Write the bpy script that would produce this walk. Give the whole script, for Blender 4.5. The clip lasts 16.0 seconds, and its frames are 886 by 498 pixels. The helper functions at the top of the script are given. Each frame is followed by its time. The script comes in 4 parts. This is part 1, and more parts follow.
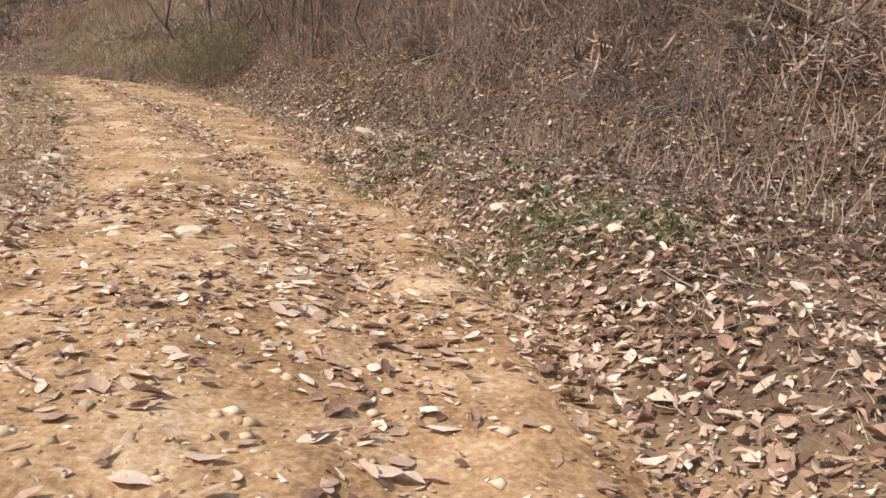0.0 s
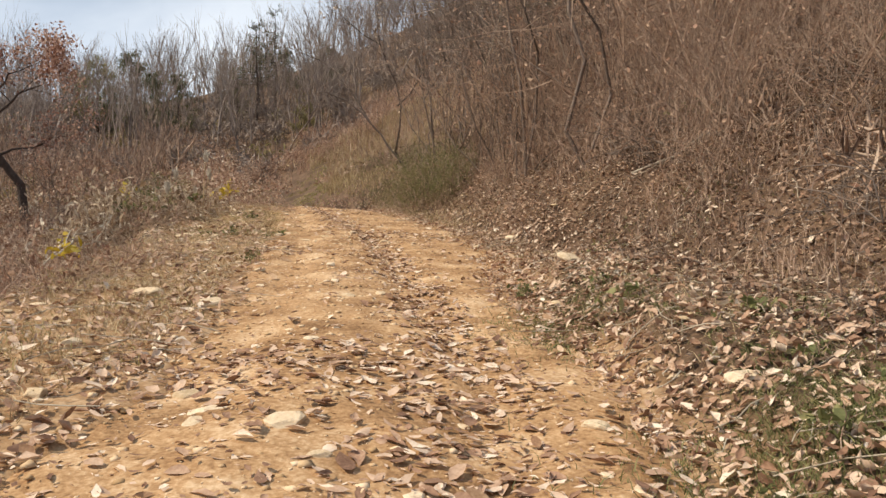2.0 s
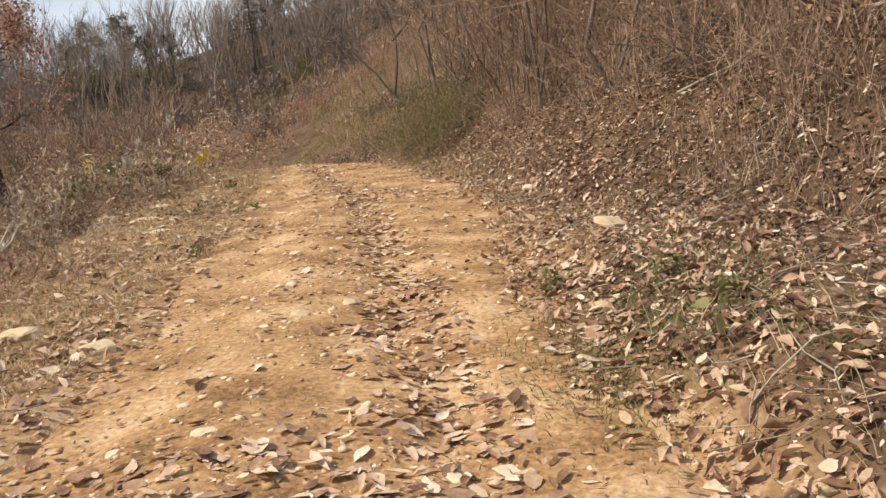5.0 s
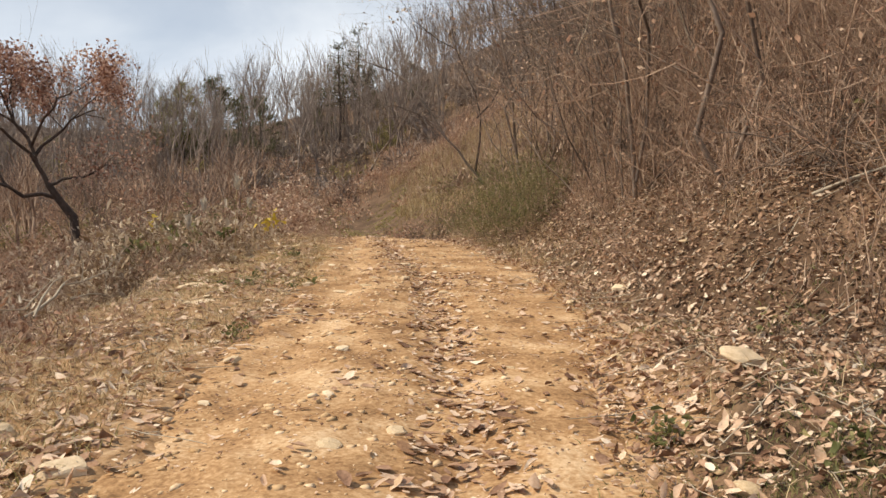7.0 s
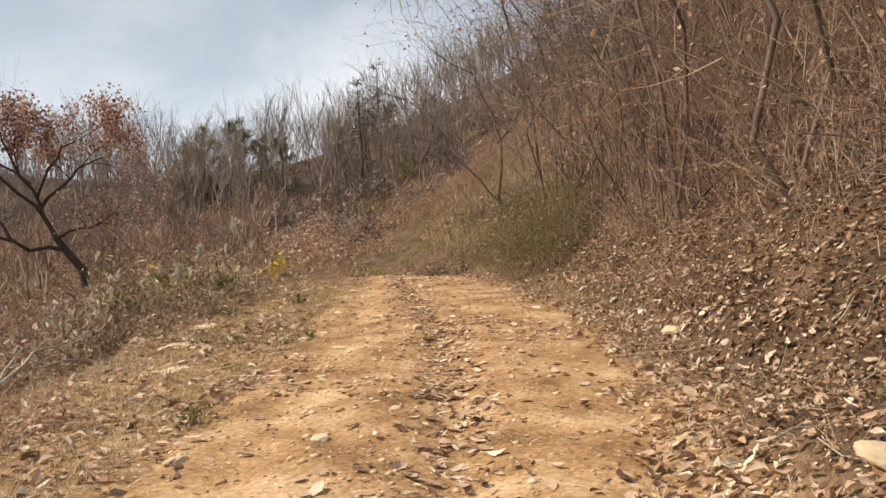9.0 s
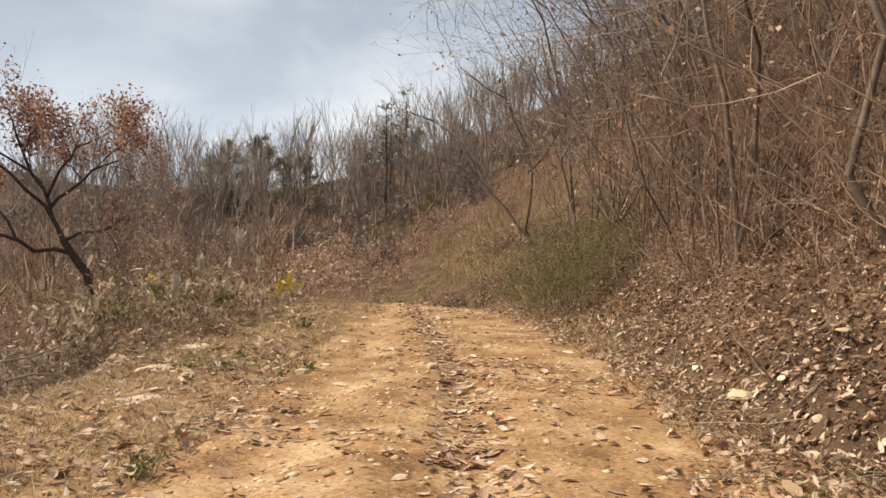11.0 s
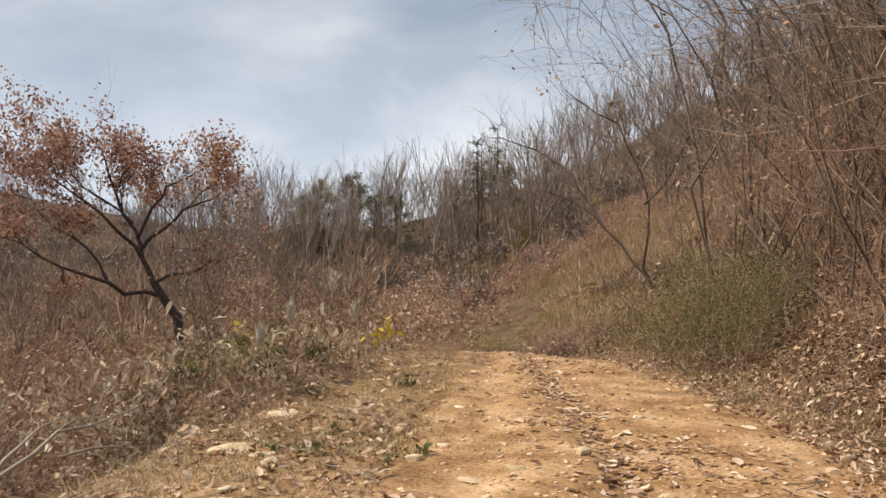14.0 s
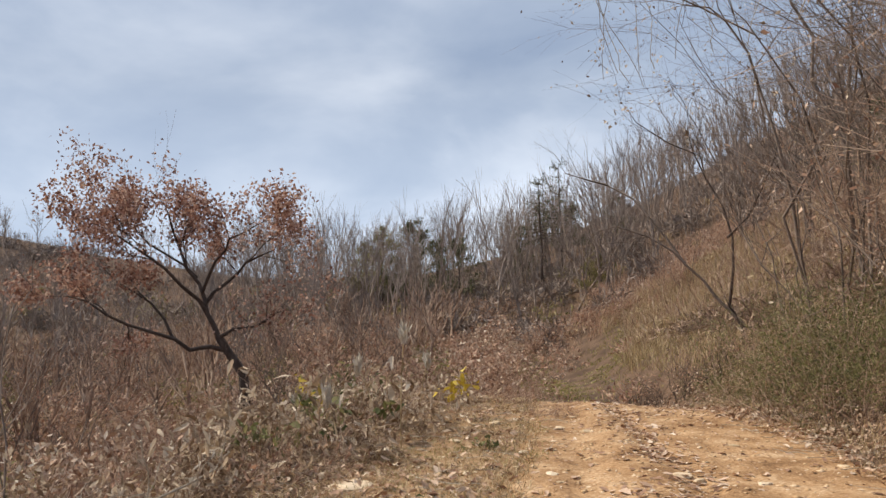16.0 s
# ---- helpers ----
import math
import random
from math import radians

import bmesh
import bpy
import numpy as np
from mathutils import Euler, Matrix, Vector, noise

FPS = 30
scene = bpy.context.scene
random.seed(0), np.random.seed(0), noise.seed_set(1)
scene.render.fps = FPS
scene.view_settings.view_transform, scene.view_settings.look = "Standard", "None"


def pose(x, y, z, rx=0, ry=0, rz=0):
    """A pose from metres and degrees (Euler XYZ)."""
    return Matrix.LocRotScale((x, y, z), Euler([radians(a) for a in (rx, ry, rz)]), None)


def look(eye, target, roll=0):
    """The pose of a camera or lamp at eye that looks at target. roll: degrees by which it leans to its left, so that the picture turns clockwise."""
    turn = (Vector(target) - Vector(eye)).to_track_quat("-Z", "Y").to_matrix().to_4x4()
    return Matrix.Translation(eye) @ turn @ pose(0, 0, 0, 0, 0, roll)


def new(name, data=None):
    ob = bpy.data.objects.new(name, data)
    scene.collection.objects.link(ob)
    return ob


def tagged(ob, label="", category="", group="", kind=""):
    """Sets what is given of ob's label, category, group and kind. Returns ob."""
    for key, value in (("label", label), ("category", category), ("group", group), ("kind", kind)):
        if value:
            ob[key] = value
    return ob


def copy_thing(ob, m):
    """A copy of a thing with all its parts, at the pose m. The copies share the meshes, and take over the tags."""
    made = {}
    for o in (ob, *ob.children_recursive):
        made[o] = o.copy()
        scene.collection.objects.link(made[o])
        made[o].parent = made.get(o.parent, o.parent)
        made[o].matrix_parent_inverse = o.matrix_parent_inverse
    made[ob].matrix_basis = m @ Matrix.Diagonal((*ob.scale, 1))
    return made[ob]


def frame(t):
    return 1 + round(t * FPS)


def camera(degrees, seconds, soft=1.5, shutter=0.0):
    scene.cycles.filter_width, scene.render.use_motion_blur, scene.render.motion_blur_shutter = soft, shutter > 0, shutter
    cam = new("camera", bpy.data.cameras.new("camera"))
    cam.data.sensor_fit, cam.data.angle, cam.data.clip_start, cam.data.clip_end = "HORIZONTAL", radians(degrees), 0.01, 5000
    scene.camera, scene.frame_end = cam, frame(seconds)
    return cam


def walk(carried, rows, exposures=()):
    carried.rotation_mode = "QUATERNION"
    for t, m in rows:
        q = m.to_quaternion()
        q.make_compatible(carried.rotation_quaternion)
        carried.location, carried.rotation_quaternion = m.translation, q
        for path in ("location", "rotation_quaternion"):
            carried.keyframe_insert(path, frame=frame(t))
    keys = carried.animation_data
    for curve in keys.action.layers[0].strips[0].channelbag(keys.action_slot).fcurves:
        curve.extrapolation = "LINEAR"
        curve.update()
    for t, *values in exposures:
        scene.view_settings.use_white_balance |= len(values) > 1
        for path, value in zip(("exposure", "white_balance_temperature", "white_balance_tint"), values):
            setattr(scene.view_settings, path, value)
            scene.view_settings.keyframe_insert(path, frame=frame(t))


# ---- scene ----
cam = camera(58.8, 16.0)
METRES, EYE, TILT, LEAN, TURN = 13.2, 1.5, 0.0, 0.0, 3.7
ROWS = [
    (0.0, 0.0, 0.0, 0.0, 1.18, -13.19, -5.03),
    (0.5, 0.0154, 0.0387, -0.0023, 4.4, -11.84, -3.52),
    (1.0, 0.0188, 0.0747, 0.0027, 10.42, -9.2, -2.45),
    (1.5, 0.0235, 0.1177, 0.0052, 15.84, -5.28, -0.71),
    (2.0, 0.0148, 0.1588, 0.0015, 18.12, -5.98, -1.18),
    (2.5, 0.0111, 0.1945, 0.0016, 18.85, -7.08, 0.08),
    (3.0, 0.0104, 0.2332, 0.0028, 18.47, -9.58, 3.05),
    (3.5, -0.0025, 0.2712, 0.004, 18.56, -12.02, 3.38),
    (4.0, -0.0083, 0.309, 0.0061, 19.85, -10.93, 5.99),
    (6.5, -0.0677, 0.4431, 0.0074, 19.63, -8.33, -0.24),
    (7.0, -0.0724, 0.4701, 0.0084, 24.77, -4.76, 0.34),
    (7.5, -0.0755, 0.4944, 0.007, 29.66, -2.71, 1.66),
    (8.0, -0.0879, 0.5264, 0.0082, 29.64, -3.03, 3.04),
    (8.5, -0.0989, 0.5654, 0.0095, 27.18, -2.84, 4.34),
    (11.0, -0.1674, 0.6888, 0.0024, 28.27, -0.15, -0.64),
    (11.5, -0.1732, 0.7194, 0.0035, 28.59, -0.82, 2.32),
    (12.0, -0.1905, 0.7353, 0.0013, 29.82, -1.4, 2.18),
    (12.5, -0.223, 0.75, 0.0012, 29.63, -2.66, 0.22),
    (13.0, -0.2393, 0.7722, -0.0005, 29.84, -2.28, 1.43),
    (13.5, -0.2573, 0.7949, 0.004, 32.89, 0.14, 0.56),
    (14.0, -0.2842, 0.8103, 0.0093, 34.65, 2.53, -0.27),
    (14.5, -0.3003, 0.8288, 0.0058, 32.24, 2.44, 0.7),
    (15.0, -0.3148, 0.8555, 0.0101, 29.07, 3.89, 1.28),
    (15.5, -0.3353, 0.8647, 0.0103, 31.0, 5.17, -0.23),
    (16.0, -0.3429, 0.8635, 0.0167, 39.25, 5.73, 1.55),
]
walk(cam, [(t, pose(0, 0, EYE, TILT, LEAN, TURN) @ pose(METRES * x, METRES * y, METRES * z, 90 + pitch, roll, yaw)) for t, x, y, z, yaw, pitch, roll in ROWS],
     [(0.0, 0.6, 6600, 12), (0.7, 0.52, 7400, 11), (6.0, 0.55, 7800, 11), (9.0, 0.53, 8100, 11), (13.0, 0.52, 8200, 12), (16.0, 0.45, 7200, 12)])

# ---- world, sun ----
SUN_EL, SUN_AZ = 48.0, 118.0     # degrees above the horizon, degrees to the left of +y
world = bpy.data.worlds.new("overcast_sky")
scene.world = world
world.use_nodes = True
wt = world.node_tree
wt.nodes.clear()


def nd(tree, kind, **inputs):
    n = tree.nodes.new(kind)
    for key, value in inputs.items():
        n.inputs[key.replace("_", " ")].default_value = value
    return n


def ramp(tree, stops):
    n = tree.nodes.new("ShaderNodeValToRGB")
    el = n.color_ramp.elements
    while len(el) < len(stops):
        el.new(0.5)
    for e, (p, c) in zip(el, stops):
        e.position, e.color = p, (*c, 1)
    return n


sky = wt.nodes.new("ShaderNodeTexSky")
sky.sky_type, sky.sun_disc = "NISHITA", False
sky.sun_elevation, sky.sun_rotation = radians(SUN_EL), radians(-SUN_AZ)
wco = wt.nodes.new("ShaderNodeTexCoord")
wmap = wt.nodes.new("ShaderNodeMapping")
wmap.inputs["Scale"].default_value = (1.0, 1.0, 2.6)
wmap.inputs["Location"].default_value = (0.35, 0.1, 0.2)
wnoise = nd(wt, "ShaderNodeTexNoise", Scale=1.9, Detail=6.0, Roughness=0.52, Distortion=0.3)
wramp = ramp(wt, [(0.36, (2.7, 3.65, 5.4)), (0.5, (3.6, 4.6, 6.3)), (0.68, (5.6, 6.6, 8.2))])
wmix = wt.nodes.new("ShaderNodeMixRGB")
wmix.inputs[0].default_value = 0.88
back = nd(wt, "ShaderNodeBackground", Strength=0.1)
wout = wt.nodes.new("ShaderNodeOutputWorld")
wt.links.new(wco.outputs["Generated"], wmap.inputs[0])
wt.links.new(wmap.outputs[0], wnoise.inputs["Vector"])
wt.links.new(wnoise.outputs["Fac"], wramp.inputs[0])
wt.links.new(sky.outputs[0], wmix.inputs[1])
wsep = wt.nodes.new("ShaderNodeSeparateXYZ")
wt.links.new(wco.outputs["Generated"], wsep.inputs[0])
wfall = ramp(wt, [(0.0, (1.22, 1.22, 1.22)), (0.3, (0.86, 0.86, 0.86)), (1.0, (0.93, 0.93, 0.93))])
wt.links.new(wsep.outputs["Z"], wfall.inputs[0])
wmul = wt.nodes.new("ShaderNodeMixRGB")
wmul.blend_type = "MULTIPLY"
wmul.inputs[0].default_value = 1.0
wt.links.new(wramp.outputs[0], wmul.inputs[1])
wt.links.new(wfall.outputs[0], wmul.inputs[2])
wt.links.new(wmul.outputs[0], wmix.inputs[2])
wt.links.new(wmix.outputs[0], back.inputs[0])
wt.links.new(back.outputs[0], wout.inputs[0])

sun = new("sun", bpy.data.lights.new("sun", "SUN"))
sun.data.energy, sun.data.angle, sun.data.color = 3.0, radians(4), (1.0, 0.93, 0.82)
sa = radians(SUN_AZ)
sun.matrix_world = look((-math.sin(sa) * 60, math.cos(sa) * 60, 60 * math.tan(radians(SUN_EL))), (0, 0, 0))


# ---- materials ----
def material(name, stops, scale=8.0, rough=0.9, bump=0.3, fine=60.0, per_piece=0.0, per_object=0.0, translucent=0.0, spec=0.2, bump_dist=0.01):
    """Two scales of noise through a colour ramp, with variation from piece to piece."""
    m = bpy.data.materials.new(name)
    m.use_nodes = True
    t = m.node_tree
    bsdf = t.nodes["Principled BSDF"]
    bsdf.inputs["Roughness"].default_value = rough
    bsdf.inputs["Specular IOR Level"].default_value = spec
    co = t.nodes.new("ShaderNodeTexCoord")
    big = nd(t, "ShaderNodeTexNoise", Scale=scale, Detail=5.0, Roughness=0.6)
    small = nd(t, "ShaderNodeTexNoise", Scale=fine, Detail=4.0, Roughness=0.65)
    for n in (big, small):
        t.links.new(co.outputs["Object"], n.inputs["Vector"])
    mix = nd(t, "ShaderNodeMath")
    mix.operation = "MULTIPLY_ADD"
    mix.inputs[1].default_value = 0.55
    half = nd(t, "ShaderNodeMath")
    half.operation = "MULTIPLY"
    half.inputs[1].default_value = 0.45
    t.links.new(small.outputs["Fac"], half.inputs[0])
    t.links.new(big.outputs["Fac"], mix.inputs[0])
    t.links.new(half.outputs[0], mix.inputs[2])
    last = mix.outputs[0]
    for amount, kind, sock in ((per_piece, "ShaderNodeNewGeometry", "Random Per Island"), (per_object, "ShaderNodeObjectInfo", "Random")):
        if amount:
            src = t.nodes.new(kind)
            a = nd(t, "ShaderNodeMath")
            a.operation = "SUBTRACT"
            a.inputs[1].default_value = 0.5
            b = nd(t, "ShaderNodeMath")
            b.operation = "MULTIPLY_ADD"
            b.inputs[1].default_value = amount
            t.links.new(src.outputs[sock], a.inputs[0])
            t.links.new(a.outputs[0], b.inputs[0])
            t.links.new(last, b.inputs[2])
            last = b.outputs[0]
    r = ramp(t, stops)
    t.links.new(last, r.inputs[0])
    t.links.new(r.outputs[0], bsdf.inputs["Base Color"])
    if bump:
        bp = nd(t, "ShaderNodeBump", Strength=bump, Distance=bump_dist)
        t.links.new(mix.outputs[0], bp.inputs["Height"])
        t.links.new(bp.outputs[0], bsdf.inputs["Normal"])
    if translucent:
        tr = t.nodes.new("ShaderNodeBsdfTranslucent")
        ms = t.nodes.new("ShaderNodeMixShader")
        ms.inputs[0].default_value = translucent
        t.links.new(r.outputs[0], tr.inputs[0])
        t.links.new(bsdf.outputs[0], ms.inputs[1])
        t.links.new(tr.outputs[0], ms.inputs[2])
        t.links.new(ms.outputs[0], t.nodes["Material Output"].inputs[0])
    return m


M_road = material("packed_yellow_earth", [(0.37, (0.17, 0.092, 0.046)), (0.45, (0.31, 0.178, 0.088)), (0.53, (0.45, 0.278, 0.146)), (0.64, (0.64, 0.465, 0.30))], 1.3, 0.95, 1.0, 26.0, bump_dist=0.02)
M_soil = material("leaf_mould_soil", [(0.34, (0.045, 0.028, 0.019)), (0.48, (0.105, 0.066, 0.043)), (0.6, (0.19, 0.122, 0.08)), (0.78, (0.30, 0.21, 0.145))], 1.1, 0.95, 0.8, 30.0, bump_dist=0.03)
def earth_verge(m):
    """Mixes yellow earth into the soil where the sheet says that the verge is bare."""
    t = m.node_tree
    bsdf = t.nodes["Principled BSDF"]
    old = bsdf.inputs["Base Color"].links[0].from_socket
    at = t.nodes.new("ShaderNodeAttribute")
    at.attribute_name = "bare_earth"
    n = nd(t, "ShaderNodeTexNoise", Scale=5.0, Detail=6.0, Roughness=0.7)
    co = t.nodes.new("ShaderNodeTexCoord")
    t.links.new(co.outputs["Object"], n.inputs["Vector"])
    r = ramp(t, [(0.32, (0.17, 0.098, 0.05)), (0.5, (0.38, 0.235, 0.125)), (0.66, (0.60, 0.43, 0.275))])
    t.links.new(n.outputs["Fac"], r.inputs[0])
    mx = t.nodes.new("ShaderNodeMixRGB")
    t.links.new(at.outputs["Fac"], mx.inputs[0])
    t.links.new(old, mx.inputs[1])
    t.links.new(r.outputs[0], mx.inputs[2])
    t.links.new(mx.outputs[0], bsdf.inputs["Base Color"])


earth_verge(M_soil)
M_litter = material("dry_fallen_leaf", [(0.12, (0.17, 0.09, 0.058)), (0.34, (0.36, 0.215, 0.14)), (0.54, (0.54, 0.37, 0.26)), (0.74, (0.68, 0.515, 0.39)), (0.92, (0.85, 0.74, 0.6))], 6, 0.75, 0.3, 50, per_piece=0.75, translucent=0.12, spec=0.3)
M_oldleaf = material("old_bank_leaf", [(0.2, (0.10, 0.055, 0.036)), (0.45, (0.22, 0.13, 0.085)), (0.66, (0.35, 0.225, 0.155)), (0.82, (0.52, 0.38, 0.28)), (0.93, (0.74, 0.62, 0.5))], 6, 0.8, 0.3, 50, per_piece=0.75, translucent=0.12)
M_litter_part = material("dry_fallen_leaf_loose", [(0.15, (0.17, 0.085, 0.05)), (0.4, (0.36, 0.21, 0.12)), (0.58, (0.52, 0.35, 0.215)), (0.75, (0.64, 0.47, 0.33)), (0.88, (0.82, 0.69, 0.53))], 6, 0.75, 0.3, 50, per_object=0.75, translucent=0.12, spec=0.3)
M_copper = material("copper_dead_leaf", [(0.2, (0.20, 0.095, 0.068)), (0.45, (0.40, 0.22, 0.16)), (0.65, (0.55, 0.35, 0.265)), (0.85, (0.68, 0.52, 0.42))], 3, 0.7, 0.2, 30, per_piece=0.7, translucent=0.3)
M_rustshrub = material("russet_dry_leaf", [(0.2, (0.25, 0.135, 0.092)), (0.5, (0.50, 0.315, 0.222)), (0.8, (0.66, 0.49, 0.37))], 3, 0.8, 0.2, 30, per_piece=0.7, translucent=0.25)
M_greyleaf = material("withered_grey_leaf", [(0.2, (0.22, 0.14, 0.085)), (0.45, (0.44, 0.325, 0.215)), (0.65, (0.62, 0.50, 0.37)), (0.85, (0.8, 0.70, 0.56))], 3, 0.8, 0.2, 30, per_piece=0.8, translucent=0.2)
M_green = material("small_green_leaf", [(0.2, (0.075, 0.08, 0.03)), (0.5, (0.18, 0.185, 0.075)), (0.8, (0.34, 0.31, 0.15))], 3, 0.6, 0.2, 30, per_piece=0.7, translucent=0.3)
M_weed = material("bright_weed_leaf", [(0.2, (0.09, 0.105, 0.04)), (0.5, (0.2, 0.21, 0.085)), (0.8, (0.36, 0.33, 0.16))], 3, 0.6, 0.2, 30, per_piece=0.6, translucent=0.3)
M_pine = material("pine_needles", [(0.2, (0.05, 0.06, 0.03)), (0.5, (0.11, 0.125, 0.055)), (0.8, (0.2, 0.2, 0.095))], 2, 0.7, 0.2, 20, per_piece=0.6, translucent=0.15)
M_olive = material("olive_yellow_leaf", [(0.2, (0.13, 0.12, 0.05)), (0.5, (0.27, 0.24, 0.10)), (0.8, (0.42, 0.36, 0.16))], 2, 0.7, 0.2, 20, per_piece=0.6, translucent=0.25)
M_yellow = material("yellow_leaf", [(0.2, (0.45, 0.32, 0.04)), (0.6, (0.65, 0.5, 0.09)), (0.8, (0.72, 0.6, 0.2))], 3, 0.6, 0.2, 30, per_piece=0.5, translucent=0.3)
M_bark = material("dark_bark", [(0.3, (0.035, 0.026, 0.022)), (0.55, (0.095, 0.07, 0.058)), (0.8, (0.17, 0.135, 0.11))], 7, 0.9, 0.6, 60, per_piece=0.1)
M_greybark = material("grey_twig_bark", [(0.3, (0.085, 0.066, 0.055)), (0.55, (0.20, 0.155, 0.128)), (0.8, (0.34, 0.28, 0.235))], 5, 0.9, 0.4, 60, per_piece=0.35)
# far twigs: distance haze is put into the bark colour, paler and greyer
M_hazebark = material("haze_tinted_twigs", [(0.3, (0.17, 0.135, 0.115)), (0.55, (0.32, 0.26, 0.225)), (0.8, (0.46, 0.39, 0.345))], 2, 0.9, 0.0, 20, per_piece=0.3)
M_stem = material("reddish_shrub_stem", [(0.25, (0.17, 0.108, 0.08)), (0.5, (0.40, 0.275, 0.205)), (0.8, (0.60, 0.465, 0.36))], 4, 0.85, 0.3, 60, per_piece=0.5)
M_pale = material("pale_bare_wood", [(0.25, (0.23, 0.19, 0.145)), (0.5, (0.40, 0.345, 0.27)), (0.8, (0.56, 0.5, 0.41))], 6, 0.8, 0.4, 70, per_piece=0.2)
M_straw = material("dry_straw", [(0.2, (0.24, 0.165, 0.09)), (0.5, (0.45, 0.335, 0.19)), (0.8, (0.66, 0.53, 0.34))], 3, 0.8, 0.0, 30, per_piece=0.7, translucent=0.2)
M_grass = material("yellow_green_grass", [(0.2, (0.2, 0.18, 0.065)), (0.5, (0.37, 0.32, 0.135)), (0.8, (0.52, 0.44, 0.22))], 3, 0.8, 0.0, 30, per_piece=0.6, translucent=0.25)
M_plume = material("pale_seed_plume", [(0.2, (0.52, 0.46, 0.38)), (0.6, (0.72, 0.67, 0.58)), (0.8, (0.82, 0.78, 0.7))], 8, 0.9, 0.0, 80, per_piece=0.3)
M_stone = material("pale_sandstone", [(0.25, (0.44, 0.32, 0.19)), (0.45, (0.62, 0.48, 0.32)), (0.62, (0.74, 0.60, 0.43)), (0.8, (0.82, 0.72, 0.56))], 7, 0.85, 0.6, 50, per_object=0.35, bump_dist=0.012)
M_pebble = material("pebble_stone", [(0.2, (0.42, 0.27, 0.14)), (0.5, (0.6, 0.42, 0.25)), (0.8, (0.76, 0.6, 0.42))], 7, 0.9, 0.3, 50, per_piece=0.6)

# ---- numeric helpers ----
RNG = np.random.default_rng(7)


def vnoise(x, y, seed=0):
    """Smooth value noise in 0..1 on a unit lattice."""
    x, y = np.asarray(x, float) + 1000.3, np.asarray(y, float) + 1000.7
    xi, yi = np.floor(x).astype(np.int64), np.floor(y).astype(np.int64)
    fx, fy = x - xi, y - yi
    fx, fy = fx * fx * (3 - 2 * fx), fy * fy * (3 - 2 * fy)

    def hsh(a, b):
        h = (a * 374761393 + b * 668265263 + seed * 974634777) & 0x7FFFFFFF
        h = ((h ^ (h >> 13)) * 1274126177) & 0x7FFFFFFF
        return ((h ^ (h >> 16)) & 0xFFFF) / 65535.0

    a = hsh(xi, yi) * (1 - fx) + hsh(xi + 1, yi) * fx
    b = hsh(xi, yi + 1) * (1 - fx) + hsh(xi + 1, yi + 1) * fx
    return a * (1 - fy) + b * fy


def fbm(x, y, seed=0, octaves=3):
    out, amp, tot = 0.0, 1.0, 0.0
    for k in range(octaves):
        out = out + amp * (vnoise(x * 2 ** k, y * 2 ** k, seed + k) - 0.5)
        tot += amp
        amp *= 0.5
    return out / tot


def sstep(a, b, x):
    t = np.clip((np.asarray(x, float) - a) / (b - a), 0, 1)
    return t * t * (3 - 2 * t)


# the middle of the track: x over y
TRACK_Y = [-40, -5, 0, 4, 7, 10, 14, 17, 20, 23, 26, 32, 40, 60, 400]
TRACK_X = [6, 0.6, -0.7, -1.35, -2.4, -4.0, -6.1, -7.8, -9.8, -12.0, -14.2, -19.2, -26.5, -42, -300]


def track_x(y):
    k = np.asarray(y, float)
    return (np.interp(k - 0.8, TRACK_Y, TRACK_X) + np.interp(k, TRACK_Y, TRACK_X) * 2 + np.interp(k + 0.8, TRACK_Y, TRACK_X)) / 4


def aside(x, y):
    """Metres to the right of the track's middle."""
    return (np.asarray(x, float) - track_x(y)) * 0.84


def rut_at(y):
    return np.interp(y, [0, 7, 14, 20, 26], [0.85, 0.72, 0.35, 0.05, -0.2])


def edge_off(d, x, y):
    """How far a place lies past the track's middle, in units where the edge is at about 1.6."""
    right = np.interp(y, [0, 9, 12.5, 15, 20, 26], [0.0, 0.0, 0.05, 0.6, 0.6, 0.35])
    left = np.interp(y, [0, 8, 12, 18, 26], [-0.3, -0.25, 0.0, 0.35, 0.3])
    return np.where(d > 0, np.clip(d - right, 0, None), np.clip(-d - left, 0, None)) + 0.4 * fbm(x * 1.3, y * 1.3, 77)


